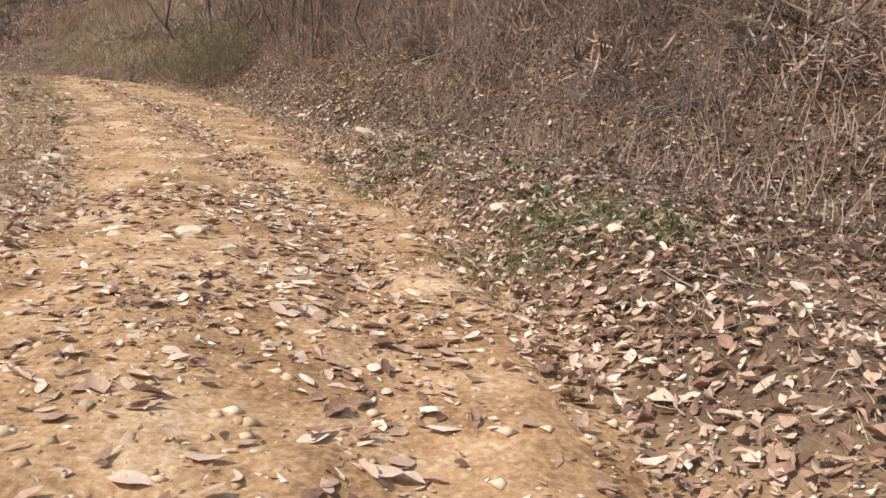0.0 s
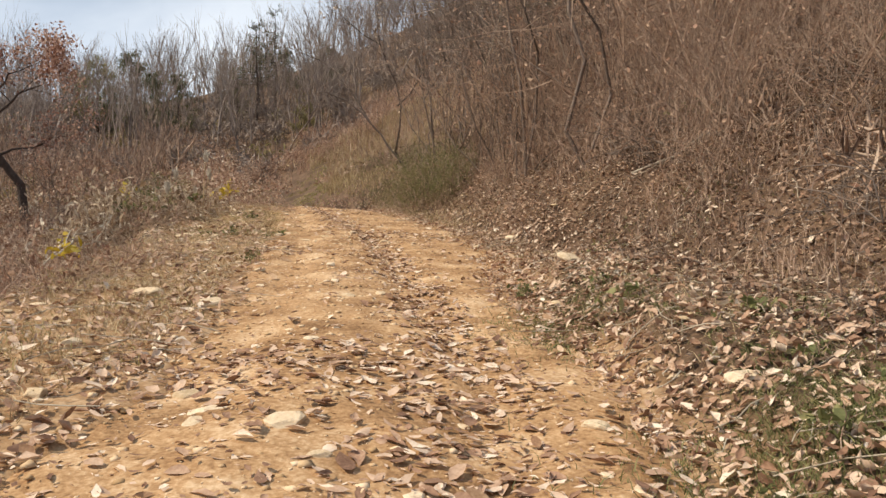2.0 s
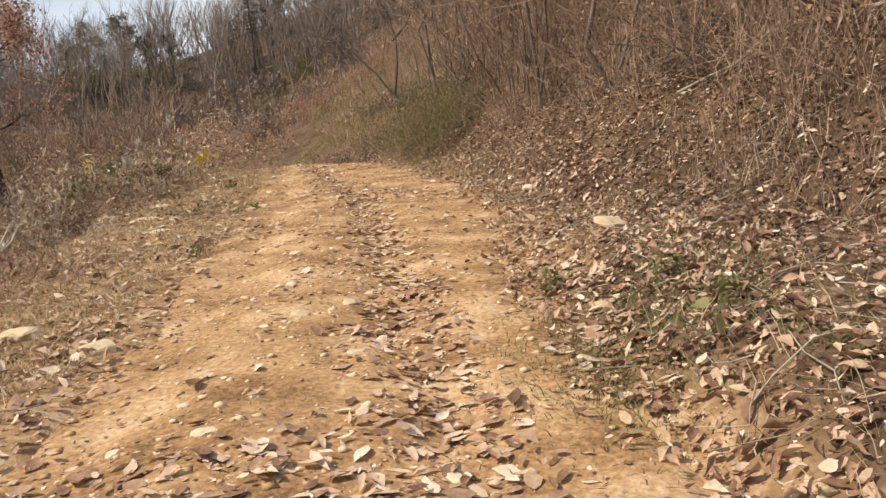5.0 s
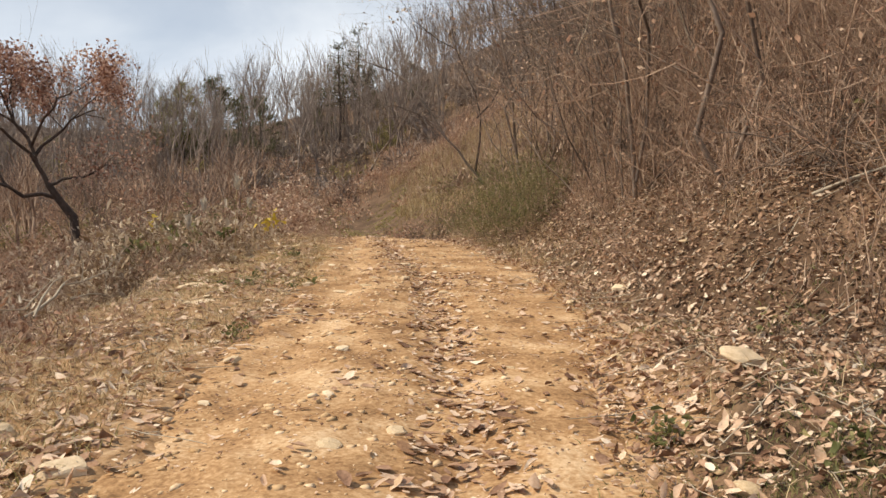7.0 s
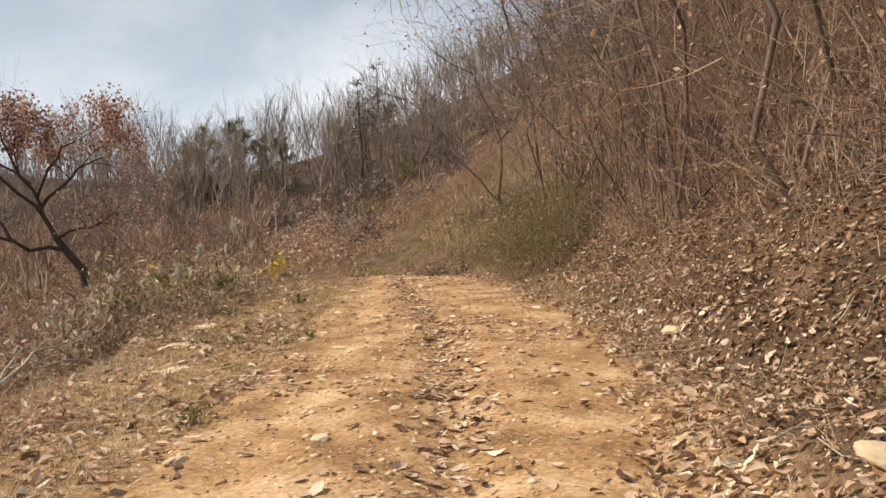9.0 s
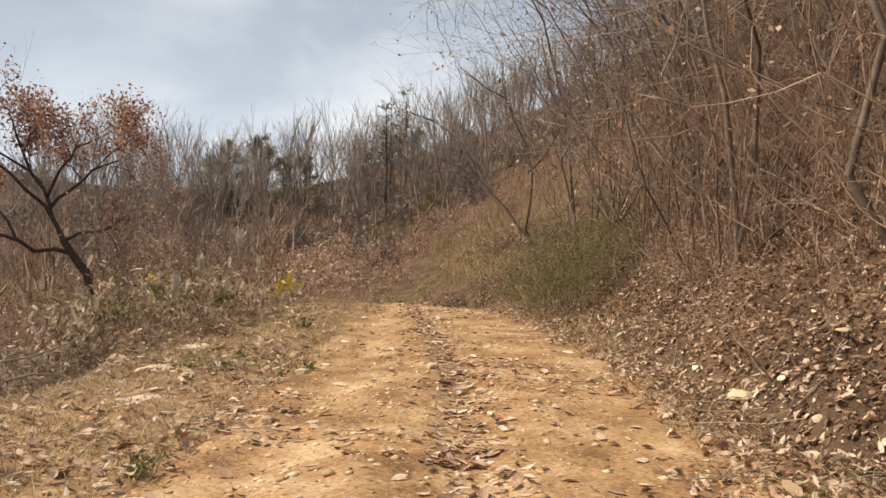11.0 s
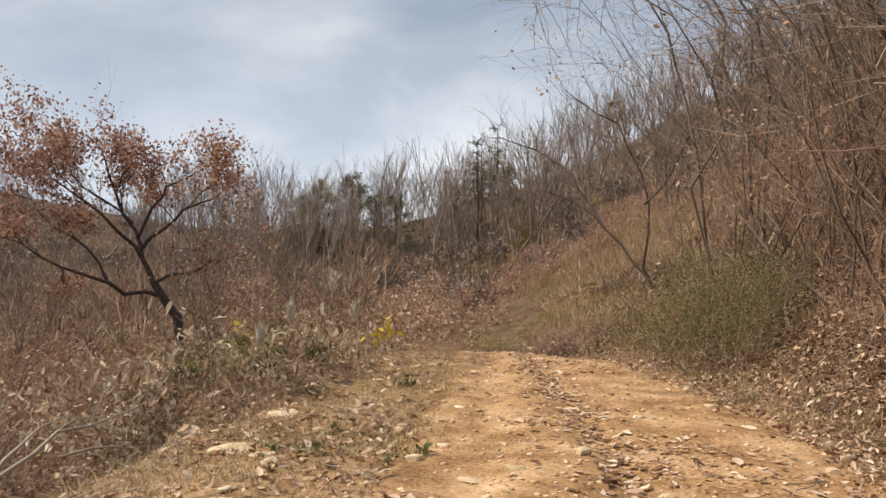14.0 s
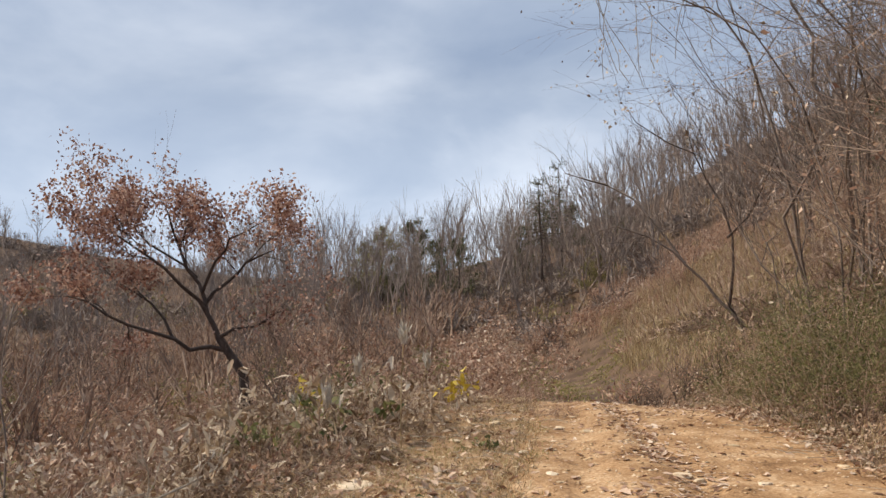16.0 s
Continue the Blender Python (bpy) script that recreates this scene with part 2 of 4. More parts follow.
def base_height(x, y):
    x, y = np.asarray(x, float), np.asarray(y, float)
    d = aside(x, y)
    # right: a leaf-strewn verge, then the bank
    foot = np.interp(y, [-10, 10.5, 12.5, 16.5, 22, 30, 50], [4.1, 4.0, 3.5, 2.75, 2.75, 2.8, 4.0]) + 0.5 * fbm(y * 0.5, x * 0.2, 5)
    lift = np.interp(y, [9, 12, 14.5], [1.0, 0.8, 0.0])
    verge = lift * 0.6 * np.clip(np.minimum(d, 2.3) - 1.72, 0, 9) + 0.10 * np.clip(np.minimum(d, foot) - 1.9, 0, 9)
    over = np.clip(d - foot, 0, None)
    steep = np.interp(y, [0, 16, 30, 45], [0.66, 0.74, 0.62, 0.5])
    bank = np.interp(y, [10, 14, 26, 32], [0.05, 0.3, 0.3, 0.0]) * np.minimum(over, 1.3) + steep * np.minimum(over, 14) + 0.44 * np.clip(over - 14, 0, 40) + 0.2 * np.clip(over - 54, 0, 120)
    # left: flat verge, then the ground falls to a valley with low far hills
    lip = np.interp(y, [0, 8, 12, 15, 17, 26], [3.3, 3.6, 3.9, 4.1, 4.9, 5.4])
    fall = np.clip(-d - lip, 0, None)
    drop = -0.62 * np.minimum(fall, 3.0) - 0.07 * np.clip(fall - 3.0, 0, 22)
    drop = drop * (1 - 0.55 * sstep(20, 32, y))
    far_left = 0.16 * np.clip(-d - 38, 0, 90) * sstep(10, 50, np.hypot(x, y))
    mound = 0.15 * np.exp(-(((x + 15.2) / 2.0) ** 2 + ((y - 19.2) / 2.4) ** 2))
    # ahead: over the crest a shallow hollow, then a rising hillside
    hollow = -0.95 * sstep(25.2, 32, y) * (1 - sstep(1.5, 5, d))
    rise = 0.15 * np.clip(np.hypot(x, y) - 52, 0, 80) * sstep(20, 40, y)
    rough = 0.5 * fbm(x * 0.35, y * 0.35, 9) * sstep(2.6, 6, np.abs(d)) + (0.13 * fbm(x * 1.6, y * 1.6, 3) + 0.10 * fbm(x * 3.4, y * 3.4, 4, 2)) * sstep(1.6, 2.6, np.abs(d))
    rolling = 2.6 * fbm(x * 0.05, y * 0.05, 21) * sstep(40, 90, np.hypot(x, y))
    near = verge + bank + drop + far_left + mound + hollow + rise + rough + rolling
    # the wooded hill that closes the valley, high on the bank's side and low across the valley
    far, bearing = np.hypot(x + 4.4, y - 10.4), np.degrees(np.arctan2(-4.4 - x, y - 10.4))
    crest = 118 * np.tan(np.radians(np.interp(bearing, [-60, -5, 12, 17, 23, 34, 44, 55, 70, 100, 130], [2, 13, 14.5, 13.5, 11.5, 7.6, 4.6, 3.6, 3.2, 3.0, 1.0])))
    begin = np.interp(bearing, [10, 20, 34, 44, 60, 90], [32, 34, 46, 54, 58, 62])
    hill = crest * np.clip((far - begin) / (118 - begin), 0, 1) ** 1.15 + 1.6 * fbm(x * 0.06, y * 0.06, 23) - 0.5
    return np.where(far > begin, np.maximum(near, hill), near)


def height(x, y):
    """The walked surface: ground, and the track with its ruts."""
    x, y = np.asarray(x, float), np.asarray(y, float)
    d = aside(x, y)
    on = (1 - sstep(1.35, 1.75, np.abs(d + 0.05)))
    rut = rut_at(y)
    prof = -0.05 * np.exp(-((d - rut - 0.25 * fbm(y * 0.4, y * 0, 12)) / 0.24) ** 2) + 0.05 * np.exp(-((d + 0.35) / 0.5) ** 2) - 0.03 * np.exp(-((d + 1.05) / 0.3) ** 2)
    grain = 0.06 * fbm(x * 2.1, y * 2.1, 31) + 0.05 * fbm(x * 5.5, y * 5.5, 41, 2)
    return base_height(x, y) + on * (prof + grain)


def mesh_of(name, verts, faces, smooth=False):
    """A mesh from arrays of vertices and of faces of one size."""
    verts, faces = np.asarray(verts, np.float32), np.asarray(faces, np.int32)
    me = bpy.data.meshes.new(name)
    n, k = faces.shape
    me.vertices.add(len(verts))
    me.vertices.foreach_set("co", verts.ravel())
    me.loops.add(n * k)
    me.loops.foreach_set("vertex_index", faces.ravel())
    me.polygons.add(n)
    me.polygons.foreach_set("loop_start", np.arange(0, n * k, k, dtype=np.int32))
    if smooth:
        me.polygons.foreach_set("use_smooth", np.ones(n, bool))
    me.update(calc_edges=True)
    return me


def part(name, mesh, mat, parent=None, label=""):
    ob = new(name, mesh)
    if not mesh.materials:
        mesh.materials.append(mat)
    if parent is not None:
        ob.parent = parent
    if label:
        tagged(ob, label)
    return ob


def thing(name, label, category, group="", kind=""):
    return tagged(new(name), label, category, group, kind)


class Twigs:
    """Collects tapering round pieces and joins them to one mesh."""

    def __init__(self):
        self.a, self.b, self.ra, self.rb = [], [], [], []

    def seg(self, a, b, ra, rb):
        self.a.append(a), self.b.append(b), self.ra.append(ra), self.rb.append(rb)

    def arrays(self, sides=3):
        a, b = np.array(self.a, float), np.array(self.b, float)
        ra, rb = np.array(self.ra)[:, None], np.array(self.rb)[:, None]
        ax = b - a
        ax /= np.linalg.norm(ax, axis=1, keepdims=True) + 1e-9
        ref = np.where(np.abs(ax[:, 2:3]) > 0.9, [[1.0, 0, 0]], [[0, 0, 1.0]])
        u = np.cross(ax, ref)
        u /= np.linalg.norm(u, axis=1, keepdims=True) + 1e-9
        w = np.cross(ax, u)
        n = len(a)
        rings = []
        for p, r in ((a, ra), (b + ax * rb * 0.4, rb)):
            for k in range(sides):
                th = 2 * math.pi * k / sides
                rings.append(p + r * (math.cos(th) * u + math.sin(th) * w))
        verts = np.stack(rings, 1).reshape(-1, 3)
        base = np.arange(n)[:, None] * 2 * sides
        faces = np.concatenate([base + [[k, (k + 1) % sides, sides + (k + 1) % sides, sides + k]] for k in range(sides)])
        return verts, faces


def grow(tw, tips, p, way, length, r, level, rng, wander=0.25, rise=0.1, kids=3, spread=0.8, taper=0.55, pieces=4, shrink=0.62):
    """A limb that wanders, tapers and forks; the ends and outer knots go to tips."""
    p, way = np.array(p, float), np.array(way, float) / np.linalg.norm(way)
    knots = []
    for k in range(pieces):
        way = way + rng.normal(0, wander, 3) + [0, 0, rise]
        way /= np.linalg.norm(way)
        q = p + way * length / pieces
        r2 = r * (1 - (1 - taper) / pieces)
        tw.seg(p, q, r, r2)
        p, r = q, r2
        knots.append((p.copy(), way.copy(), r))
        if level <= 1:
            tips.append(p.copy())
    if level > 0:
        for k in range(kids):
            at, w, rr = knots[-1] if k == 0 else knots[rng.integers(max(0, pieces // 2 - 1), pieces)]
            side = rng.normal(0, 1, 3)
            side -= side.dot(w) * w
            side /= np.linalg.norm(side) + 1e-9
            s = spread * rng.uniform(0.5, 1.2) * (0.5 if k == 0 else 1)
            grow(tw, tips, at, w + side * s, length * shrink * rng.uniform(0.75, 1.2), rr * (0.85 if k == 0 else 0.62), level - 1, rng, wander, rise, kids, spread, taper, max(2, pieces - 1), shrink)


LEAF = np.array([(-0.5, 0, 0.03), (-0.33, 0.17, 0.1), (-0.02, 0.26, 0.16), (0.28, 0.17, 0.1), (0.52, 0, 0.04), (0.28, -0.16, 0.12), (-0.02, -0.25, 0.17), (-0.33, -0.18, 0.1), (0, 0, 0)])
LEAF_F = np.array([(k, 8, (k + 1) % 8) for k in range(8)])


def leaf_arrays(points, size, rng, flat=1.0, jitter=0.0, narrow=1.0, up=None, curled=1.0):
    """Curled leaves of random turn at the points. flat: 0 lies on the ground, 1 any turn."""
    pts = np.asarray(points, float)
    n = len(pts)
    pts = pts + rng.normal(0, 1, (n, 3)) * jitter
    s = size * (0.35 + 1.35 * rng.random(n) ** 2.0)
    curl = rng.uniform(-1.0, 2.3, n)
    loc = np.repeat(LEAF[None], n, 0) * [1, narrow, 1]
    loc[:, :, 1] *= rng.uniform(0.5, 1.25, n)[:, None]
    loc = loc + rng.normal(0, 0.028, loc.shape)
    loc[:, :, 2] = loc[:, :, 2] * curl[:, None] + (loc[:, :, 0] ** 2) * rng.uniform(-0.5, 0.9, n)[:, None]
    loc[:, :, 2] *= curled
    loc *= s[:, None, None]
    yaw = rng.uniform(0, 2 * math.pi, n)
    tip, lean = rng.normal(0, flat, n), rng.normal(0, flat, n)
    c, sn = np.cos, np.sin
    x, y, z = loc[..., 0], loc[..., 1], loc[..., 2]
    y, z = y * c(lean)[:, None] - z * sn(lean)[:, None], y * sn(lean)[:, None] + z * c(lean)[:, None]
    x, z = x * c(tip)[:, None] + z * sn(tip)[:, None], -x * sn(tip)[:, None] + z * c(tip)[:, None]
    x, y = x * c(yaw)[:, None] - y * sn(yaw)[:, None], x * sn(yaw)[:, None] + y * c(yaw)[:, None]
    if up is not None:
        z = z + up[0][:, None] * x + up[1][:, None] * y
    verts = np.stack([x, y, z], -1) + pts[:, None]
    faces = (np.arange(n)[:, None, None] * 9 + LEAF_F[None]).reshape(-1, 3)
    return verts.reshape(-1, 3), faces


def quad_leaf_arrays(points, size, rng, jitter=0.0, narrow=0.55, hang=0.0):
    """Small kite-shaped leaves, two triangles each, for crowns."""
    pts = np.asarray(points, float)
    n = len(pts)
    pts = pts + rng.normal(0, 1, (n, 3)) * jitter
    a = rng.normal(0, 1, (n, 3)) - [0, 0, hang]
    a /= np.linalg.norm(a, axis=1, keepdims=True)
    b = np.cross(a, rng.normal(0, 1, (n, 3)))
    b /= np.linalg.norm(b, axis=1, keepdims=True) + 1e-9
    nn = np.cross(a, b)
    s = (size * rng.uniform(0.6, 1.4, n))[:, None]
    v = np.stack([pts, pts + a * s * 0.45 + b * s * narrow * 0.5 + nn * s * 0.08, pts + a * s, pts + a * s * 0.45 - b * s * narrow * 0.5 + nn * s * 0.08], 1)
    f = np.arange(n)[:, None] * 4
    return v.reshape(-1, 3), np.concatenate([f + [[0, 1, 2]], f + [[0, 2, 3]]])


def blades_arrays(x, y, z, tall, wide, rng, lean=0.35):
    """Grass blades bending over, three triangles each."""
    n = len(x)
    h = tall * rng.uniform(0.45, 1.25, n)
    th = rng.uniform(0, 2 * math.pi, n)
    ln = rng.normal(0, lean, (n, 2)) * h[:, None]
    dx, dy = np.cos(th) * wide / 2, np.sin(th) * wide / 2
    p = np.stack([x, y, z], 1)
    off = np.stack([dx, dy, np.zeros(n)], 1)
    mid = p + np.stack([ln[:, 0] * 0.4, ln[:, 1] * 0.4, h * 0.6], 1)
    top = p + np.stack([ln[:, 0] * 1.2, ln[:, 1] * 1.2, h * rng.uniform(0.7, 1.0, n)], 1)
    v = np.stack([p - off, p + off, mid + off * 0.7, mid - off * 0.7, top], 1).reshape(-1, 3)
    f = np.arange(n)[:, None] * 5
    return v, np.concatenate([f + [[0, 1, 2]], f + [[0, 2, 3]], f + [[3, 2, 4]]])


def tri(faces):
    return np.concatenate([faces[:, [0, 1, 2]], faces[:, [0, 2, 3]]]) if faces.shape[1] == 4 else faces


def ground_pose(x, y, turn=0.0, size=1.0, sink=0.03, tip=0.0):
    return pose(x, y, float(height(x, y)) - sink, tip, 0, turn) @ Matrix.Scale(size, 4)


# ---- ground: one sheet to the horizon ----
def spaced(lo, hi, step, far, growth=1.13):
    mid = list(np.arange(lo, hi + 1e-6, step))
    out, s, p = [], step, hi
    while p < far:
        s = min(s * growth, 60)
        p += s
        out.append(p)
    left, s, p = [], step, lo
    while p > -far:
        s = min(s * growth, 60)
        p -= s
        left.append(p)
    return np.array(left[::-1] + mid + out)


gx, gy = spaced(-19, 5, 0.13, 900), spaced(0, 28, 0.13, 900)
GX, GY = np.meshgrid(gx, gy)
GZ = base_height(GX, GY)
edge_d = aside(GX, GY)
GZ = GZ - 0.14 * (1 - sstep(1.25, 1.65, edge_off(edge_d, GX, GY))) * (1 - sstep(27, 29, GY)) * sstep(-6, -5, GY)
GZ = np.where(np.hypot(GX, GY) > 300, np.minimum(GZ, 24), GZ)
nx, ny = len(gx), len(gy)
ii = (np.arange(ny - 1)[:, None] * nx + np.arange(nx - 1)[None]).ravel()
ground_faces = np.stack([ii, ii + 1, ii + nx + 1, ii + nx], 1)
ground = tagged(part("ground", mesh_of("ground", np.stack([GX, GY, GZ], -1).reshape(-1, 3), ground_faces, True), M_soil), "brown leaf-mould hillside soil beside the earth track", "ground", kind="structure")

bare = np.where(edge_d > 0, 1 - sstep(1.5, 2.2, edge_d - np.interp(GY, [11, 14], [0, 0.5]) + 0.9 * fbm(GX, GY, 78)), 0.92 - 0.92 * sstep(2.9, 4.8, -edge_d + 1.4 * fbm(GX, GY, 79))) * (1 - sstep(28, 33, GY))
ground.data.attributes.new("bare_earth", "FLOAT", "POINT").data.foreach_set("value", bare.ravel().astype(np.float32))

# ---- the earth track ----
ry = np.arange(-5, 28.5, 0.07)
rd = np.linspace(-2.7, 2.8, 96)
RD, RY = np.meshgrid(rd, ry)
RX = track_x(RY) + RD / 0.84
RZ = height(RX, RY) + 0.012 - 0.20 * sstep(1.3, 2.3, edge_off(RD, RX, RY))
RZ = RZ - 0.25 * sstep(27.3, 28.4, RY)
k = (np.arange(len(ry) - 1)[:, None] * len(rd) + np.arange(len(rd) - 1)[None]).ravel()
road = tagged(part("road", mesh_of("road", np.stack([RX, RY, RZ], -1).reshape(-1, 3), np.stack([k, k + 1, k + len(rd) + 1, k + len(rd)], 1), True), M_road), "yellow packed-earth track with ruts and scattered leaves", "dirt track", kind="structure")


# ---- stones ----
def stone_mesh(seed, flat=0.5, detail=2):
    rng = np.random.default_rng(seed)
    bm = bmesh.new()
    bmesh.ops.create_icosphere(bm, subdivisions=detail, radius=0.5)
    cuts = [(rng.normal(0, 1, 3), rng.uniform(0.26, 0.42)) for _ in range(9)]
    for v in bm.verts:
        c = np.array(v.co)
        for nrm, dist in cuts:
            nn = nrm / np.linalg.norm(nrm)
            over = c.dot(nn) - dist
            if over > 0:
                c = c - nn * over * 0.92
        c = c * (1 + 0.10 * (noise.noise(Vector(c * 5 + seed)))) * [1.25, 0.95, flat]
        v.co = c
    me = bpy.data.meshes.new("stone")
    bm.to_mesh(me)
    bm.free()
    return me


STONES = [stone_mesh(s, f, 3) for s, f in ((1, 0.45), (2, 0.6), (3, 0.35), (4, 0.5), (5, 0.7), (6, 0.3))]


def stone(x, y, size, which, turn, sink=0.2, label="pale tan sandstone lying among dry leaves", tip=0.0):
    ob = tagged(part("stone", STONES[which % 6], M_stone), label, "stone", "stones along the track")
    ob.matrix_world = pose(x, y, float(height(x, y)) + size * (0.2 - sink), tip, tip * 0.6, turn) @ Matrix.Scale(size, 4)
    return ob


stone(-3.36, 6.2, 0.18, 1, 20, label="rounded cream sandstone half sunk in leaves")
stone(-2.36, 5.8, 0.25, 3, 75, label="angular tan sandstone block on the track")
stone(-3.0, 5.95, 0.21, 5, 50, label="flat cream stone slab pressed into the track")
stone(-2.9, 5.7, 0.2, 2, 110, label="flat pale stone on bare earth")
stone(-2.08, 11.75, 0.27, 2, 30, -0.1, "flat cream stone slab tilted on leaf litter", 16)
stone(0.05, 7.15, 0.2, 1, 10, label="large pale stone in the leafy verge")
stone(-0.55, 7.75, 0.13, 4, 40)
stone(-0.4, 7.55, 0.12, 0, 80)
stone(-0.75, 6.65, 0.155, 4, 10, label="rounded cream stone at the track edge")
stone(-0.35, 5.75, 0.14, 0, 130, label="whitish stone at the track edge")
stone(-5.3, 8.9, 0.3, 1, 30, label="pale stone on the grassy verge")
stone(-6.3, 9.0, 0.36, 3, 60, label="large cream stone half buried in leaves")
stone(-10.9, 15.3, 0.45, 5, 40, label="flat pale stone beside green weeds")
stone(-12.2, 16.9, 0.65, 3, 20, 0.32, "large grey boulder beneath withered brush")
stone(-14.9, 20.6, 0.45, 1, 20, label="pale boulder showing through dry grass")
stone(-4.3, 16.6, 0.35, 2, 100, label="pale stone at the foot of the bank")
stone(-9.3, 13.9, 0.3, 5, 70)
stone(-8.2, 16.2, 0.2, 0, 15)
srng = np.random.default_rng(11)
for k in range(190):
    y = srng.uniform(2.5, 24)
    d = srng.choice([srng.uniform(-3.4, -1.3), srng.uniform(-1.5, 1.4), srng.uniform(1.4, 3.6)], p=[0.5, 0.22, 0.28])
    stone(float(track_x(y)) + d / 0.84, y, 0.05 + 0.15 * srng.random() ** 1.8, int(srng.integers(6)), srng.uniform(0, 360), 0.12)

# pebbles and crumbs of earth
n = 9500
py = srng.uniform(-4.0, 26, n)
pd = np.clip(srng.normal(-0.4, 1.2, n), -3.2, 2.6)
px = track_x(py) + pd / 0.84
ps = 0.009 + 0.05 * srng.random(n) ** 5
octa = np.array([(1, 0, 0), (0, 1, 0), (-1, 0, 0), (0, -1, 0), (0, 0, 0.4), (0, 0, -0.5)])
octf = np.array([(0, 1, 4), (1, 2, 4), (2, 3, 4), (3, 0, 4), (1, 0, 5), (2, 1, 5), (3, 2, 5), (0, 3, 5)])
pv = octa[None] * ps[:, None, None] * srng.uniform(0.6, 1.3, (n, 6, 1))
pv = pv + np.stack([px, py, height(px, py) + 0.012], 1)[:, None]
tagged(part("pebbles", mesh_of("pebbles", pv.reshape(-1, 3), (np.arange(n)[:, None, None] * 6 + octf[None]).reshape(-1, 3)), M_pebble), "small tan pebbles and crumbs of earth on the track", "pebbles", kind="stuff")


# ---- fallen leaves ----
def litter_points(n, rng, lo, hi, ylo, yhi, keep):
    y = rng.uniform(ylo, yhi, n)
    d = rng.uniform(lo, hi, n)
    x = track_x(y) + d / 0.84
    ok = rng.random(n) < keep(d, x, y)
    return x[ok], y[ok]


def litter(name, label, xs, ys, size, mat, rng, lift=0.02, flat=0.42, curled=1.0):
    z = height(xs, ys)
    e = 0.15
    up = tuple(0.45 * np.clip(g, -1, 1) for g in ((height(xs + e, ys) - z) / e, (height(xs, ys + e) - z) / e))
    v, f = leaf_arrays(np.stack([xs, ys, z + lift + rng.uniform(0, 0.035, len(xs))], 1), size, rng, flat, 0, 1.0, up, curled)
    return tagged(part(name, mesh_of(name, v, f, True), mat), label, "leaf litter", kind="stuff")


lrng = np.random.default_rng(3)
# right verge and bank, thick
ax, ay = litter_points(76000, lrng, 1.2, 5.5, -6, 33, lambda d, x, y: sstep(1.25, 1.75, edge_off(d, x, y)) * np.clip(0.4 + 1.7 * (fbm(x * 0.9, y * 0.9, 51) + 0.3) + 0.7 * (1 - sstep(2.3, 2.9, d)) + 0.4 * sstep(10, 14, y), 0.3, 1) * (1 - 0.8 * sstep(2.9, 3.9, d)))
bx, by = litter_points(210000, lrng, 3.0, 14, 0, 32, lambda d, x, y: np.clip(1.1 - (d - 5) / 20 + fbm(x * 0.6, y * 0.6, 52), 0.25, 1))
litter_bank = litter("leaf_litter", "thick layer of dry brown and pinkish fallen leaves beside the track", ax, ay, 0.07, M_litter, lrng, 0.02, 0.4, 1.2)
v, f = quad_leaf_arrays(np.stack([bx, by, height(bx, by) + 0.01], 1), 0.075, lrng, 0.02, 0.6, 0.0)
v = v.reshape(-1, 4, 3)
v[:, :, 2] = v[:, :1, 2] + 0.03 + 0.55 * (v[:, :, 2] - v[:, :1, 2])
v = v.reshape(-1, 3)
tagged(part("leaf_litter", mesh_of("leaf_litter", v, f), M_oldleaf), "old russet leaves caught in the steep bank", "leaf litter", kind="stuff")
# on the track: the rut and the drifts
cx_, cy_ = litter_points(46000, lrng, -1.9, 2.0, -5, 27, lambda d, x, y: np.clip(0.75 * np.exp(-((x + 2.9) / 0.9) ** 2 - ((y - 6.7) / 0.75) ** 2) + 0.5 * np.exp(-((d - rut_at(y)) / 0.38) ** 2) * sstep(0.5, 0.75, vnoise(x * 0.5, y * 0.5, 66)) + np.interp(y, [14, 19], [1.0, 0.5]) * np.exp(-((d - rut_at(y) - 0.25 * fbm(y * 0.4, y * 0, 12)) / 0.27) ** 2) * (0.4 + 1.3 * vnoise(x * 0.7, y * 0.7, 8)) + 0.55 * sstep(0.55, 0.8, vnoise(x * 0.75, y * 0.75, 61)) * (1 - sstep(7.5, 14, y)) + 0.4 * sstep(0.6, 0.85, vnoise(x * 0.9, y * 0.9, 63)) + 0.05 + 0.16 * (1 - sstep(5, 8, y)) * (1 - sstep(0.7, 1.0, d)), 0, 1) * 0.75)
litter_track = litter("leaf_litter", "scattered dry leaves in the ruts of the earth track", cx_, cy_, 0.095, M_litter, lrng, 0.006, 0.16, 0.55)
# crumbled leaf bits
ex_, ey_ = litter_points(70000, lrng, -4.2, 4.4, -5, 27, lambda d, x, y: np.clip(0.25 + 1.6 * fbm(x * 1.1, y * 1.1, 65), 0.05, 0.9))
v, f = quad_leaf_arrays(np.stack([ex_, ey_, height(ex_, ey_) + 0.014], 1), 0.042, lrng, 0.0, 0.6, 0.0)
v[:, 2] = height(v[:, 0], v[:, 1]) + 0.014 + 0.3 * (v[:, 2] - height(v[:, 0], v[:, 1]) - 0.014)
tagged(part("leaf_crumbs", mesh_of("leaf_crumbs", v, f), M_litter), "crumbled brown leaf bits strewn over the track", "leaf litter", kind="stuff")
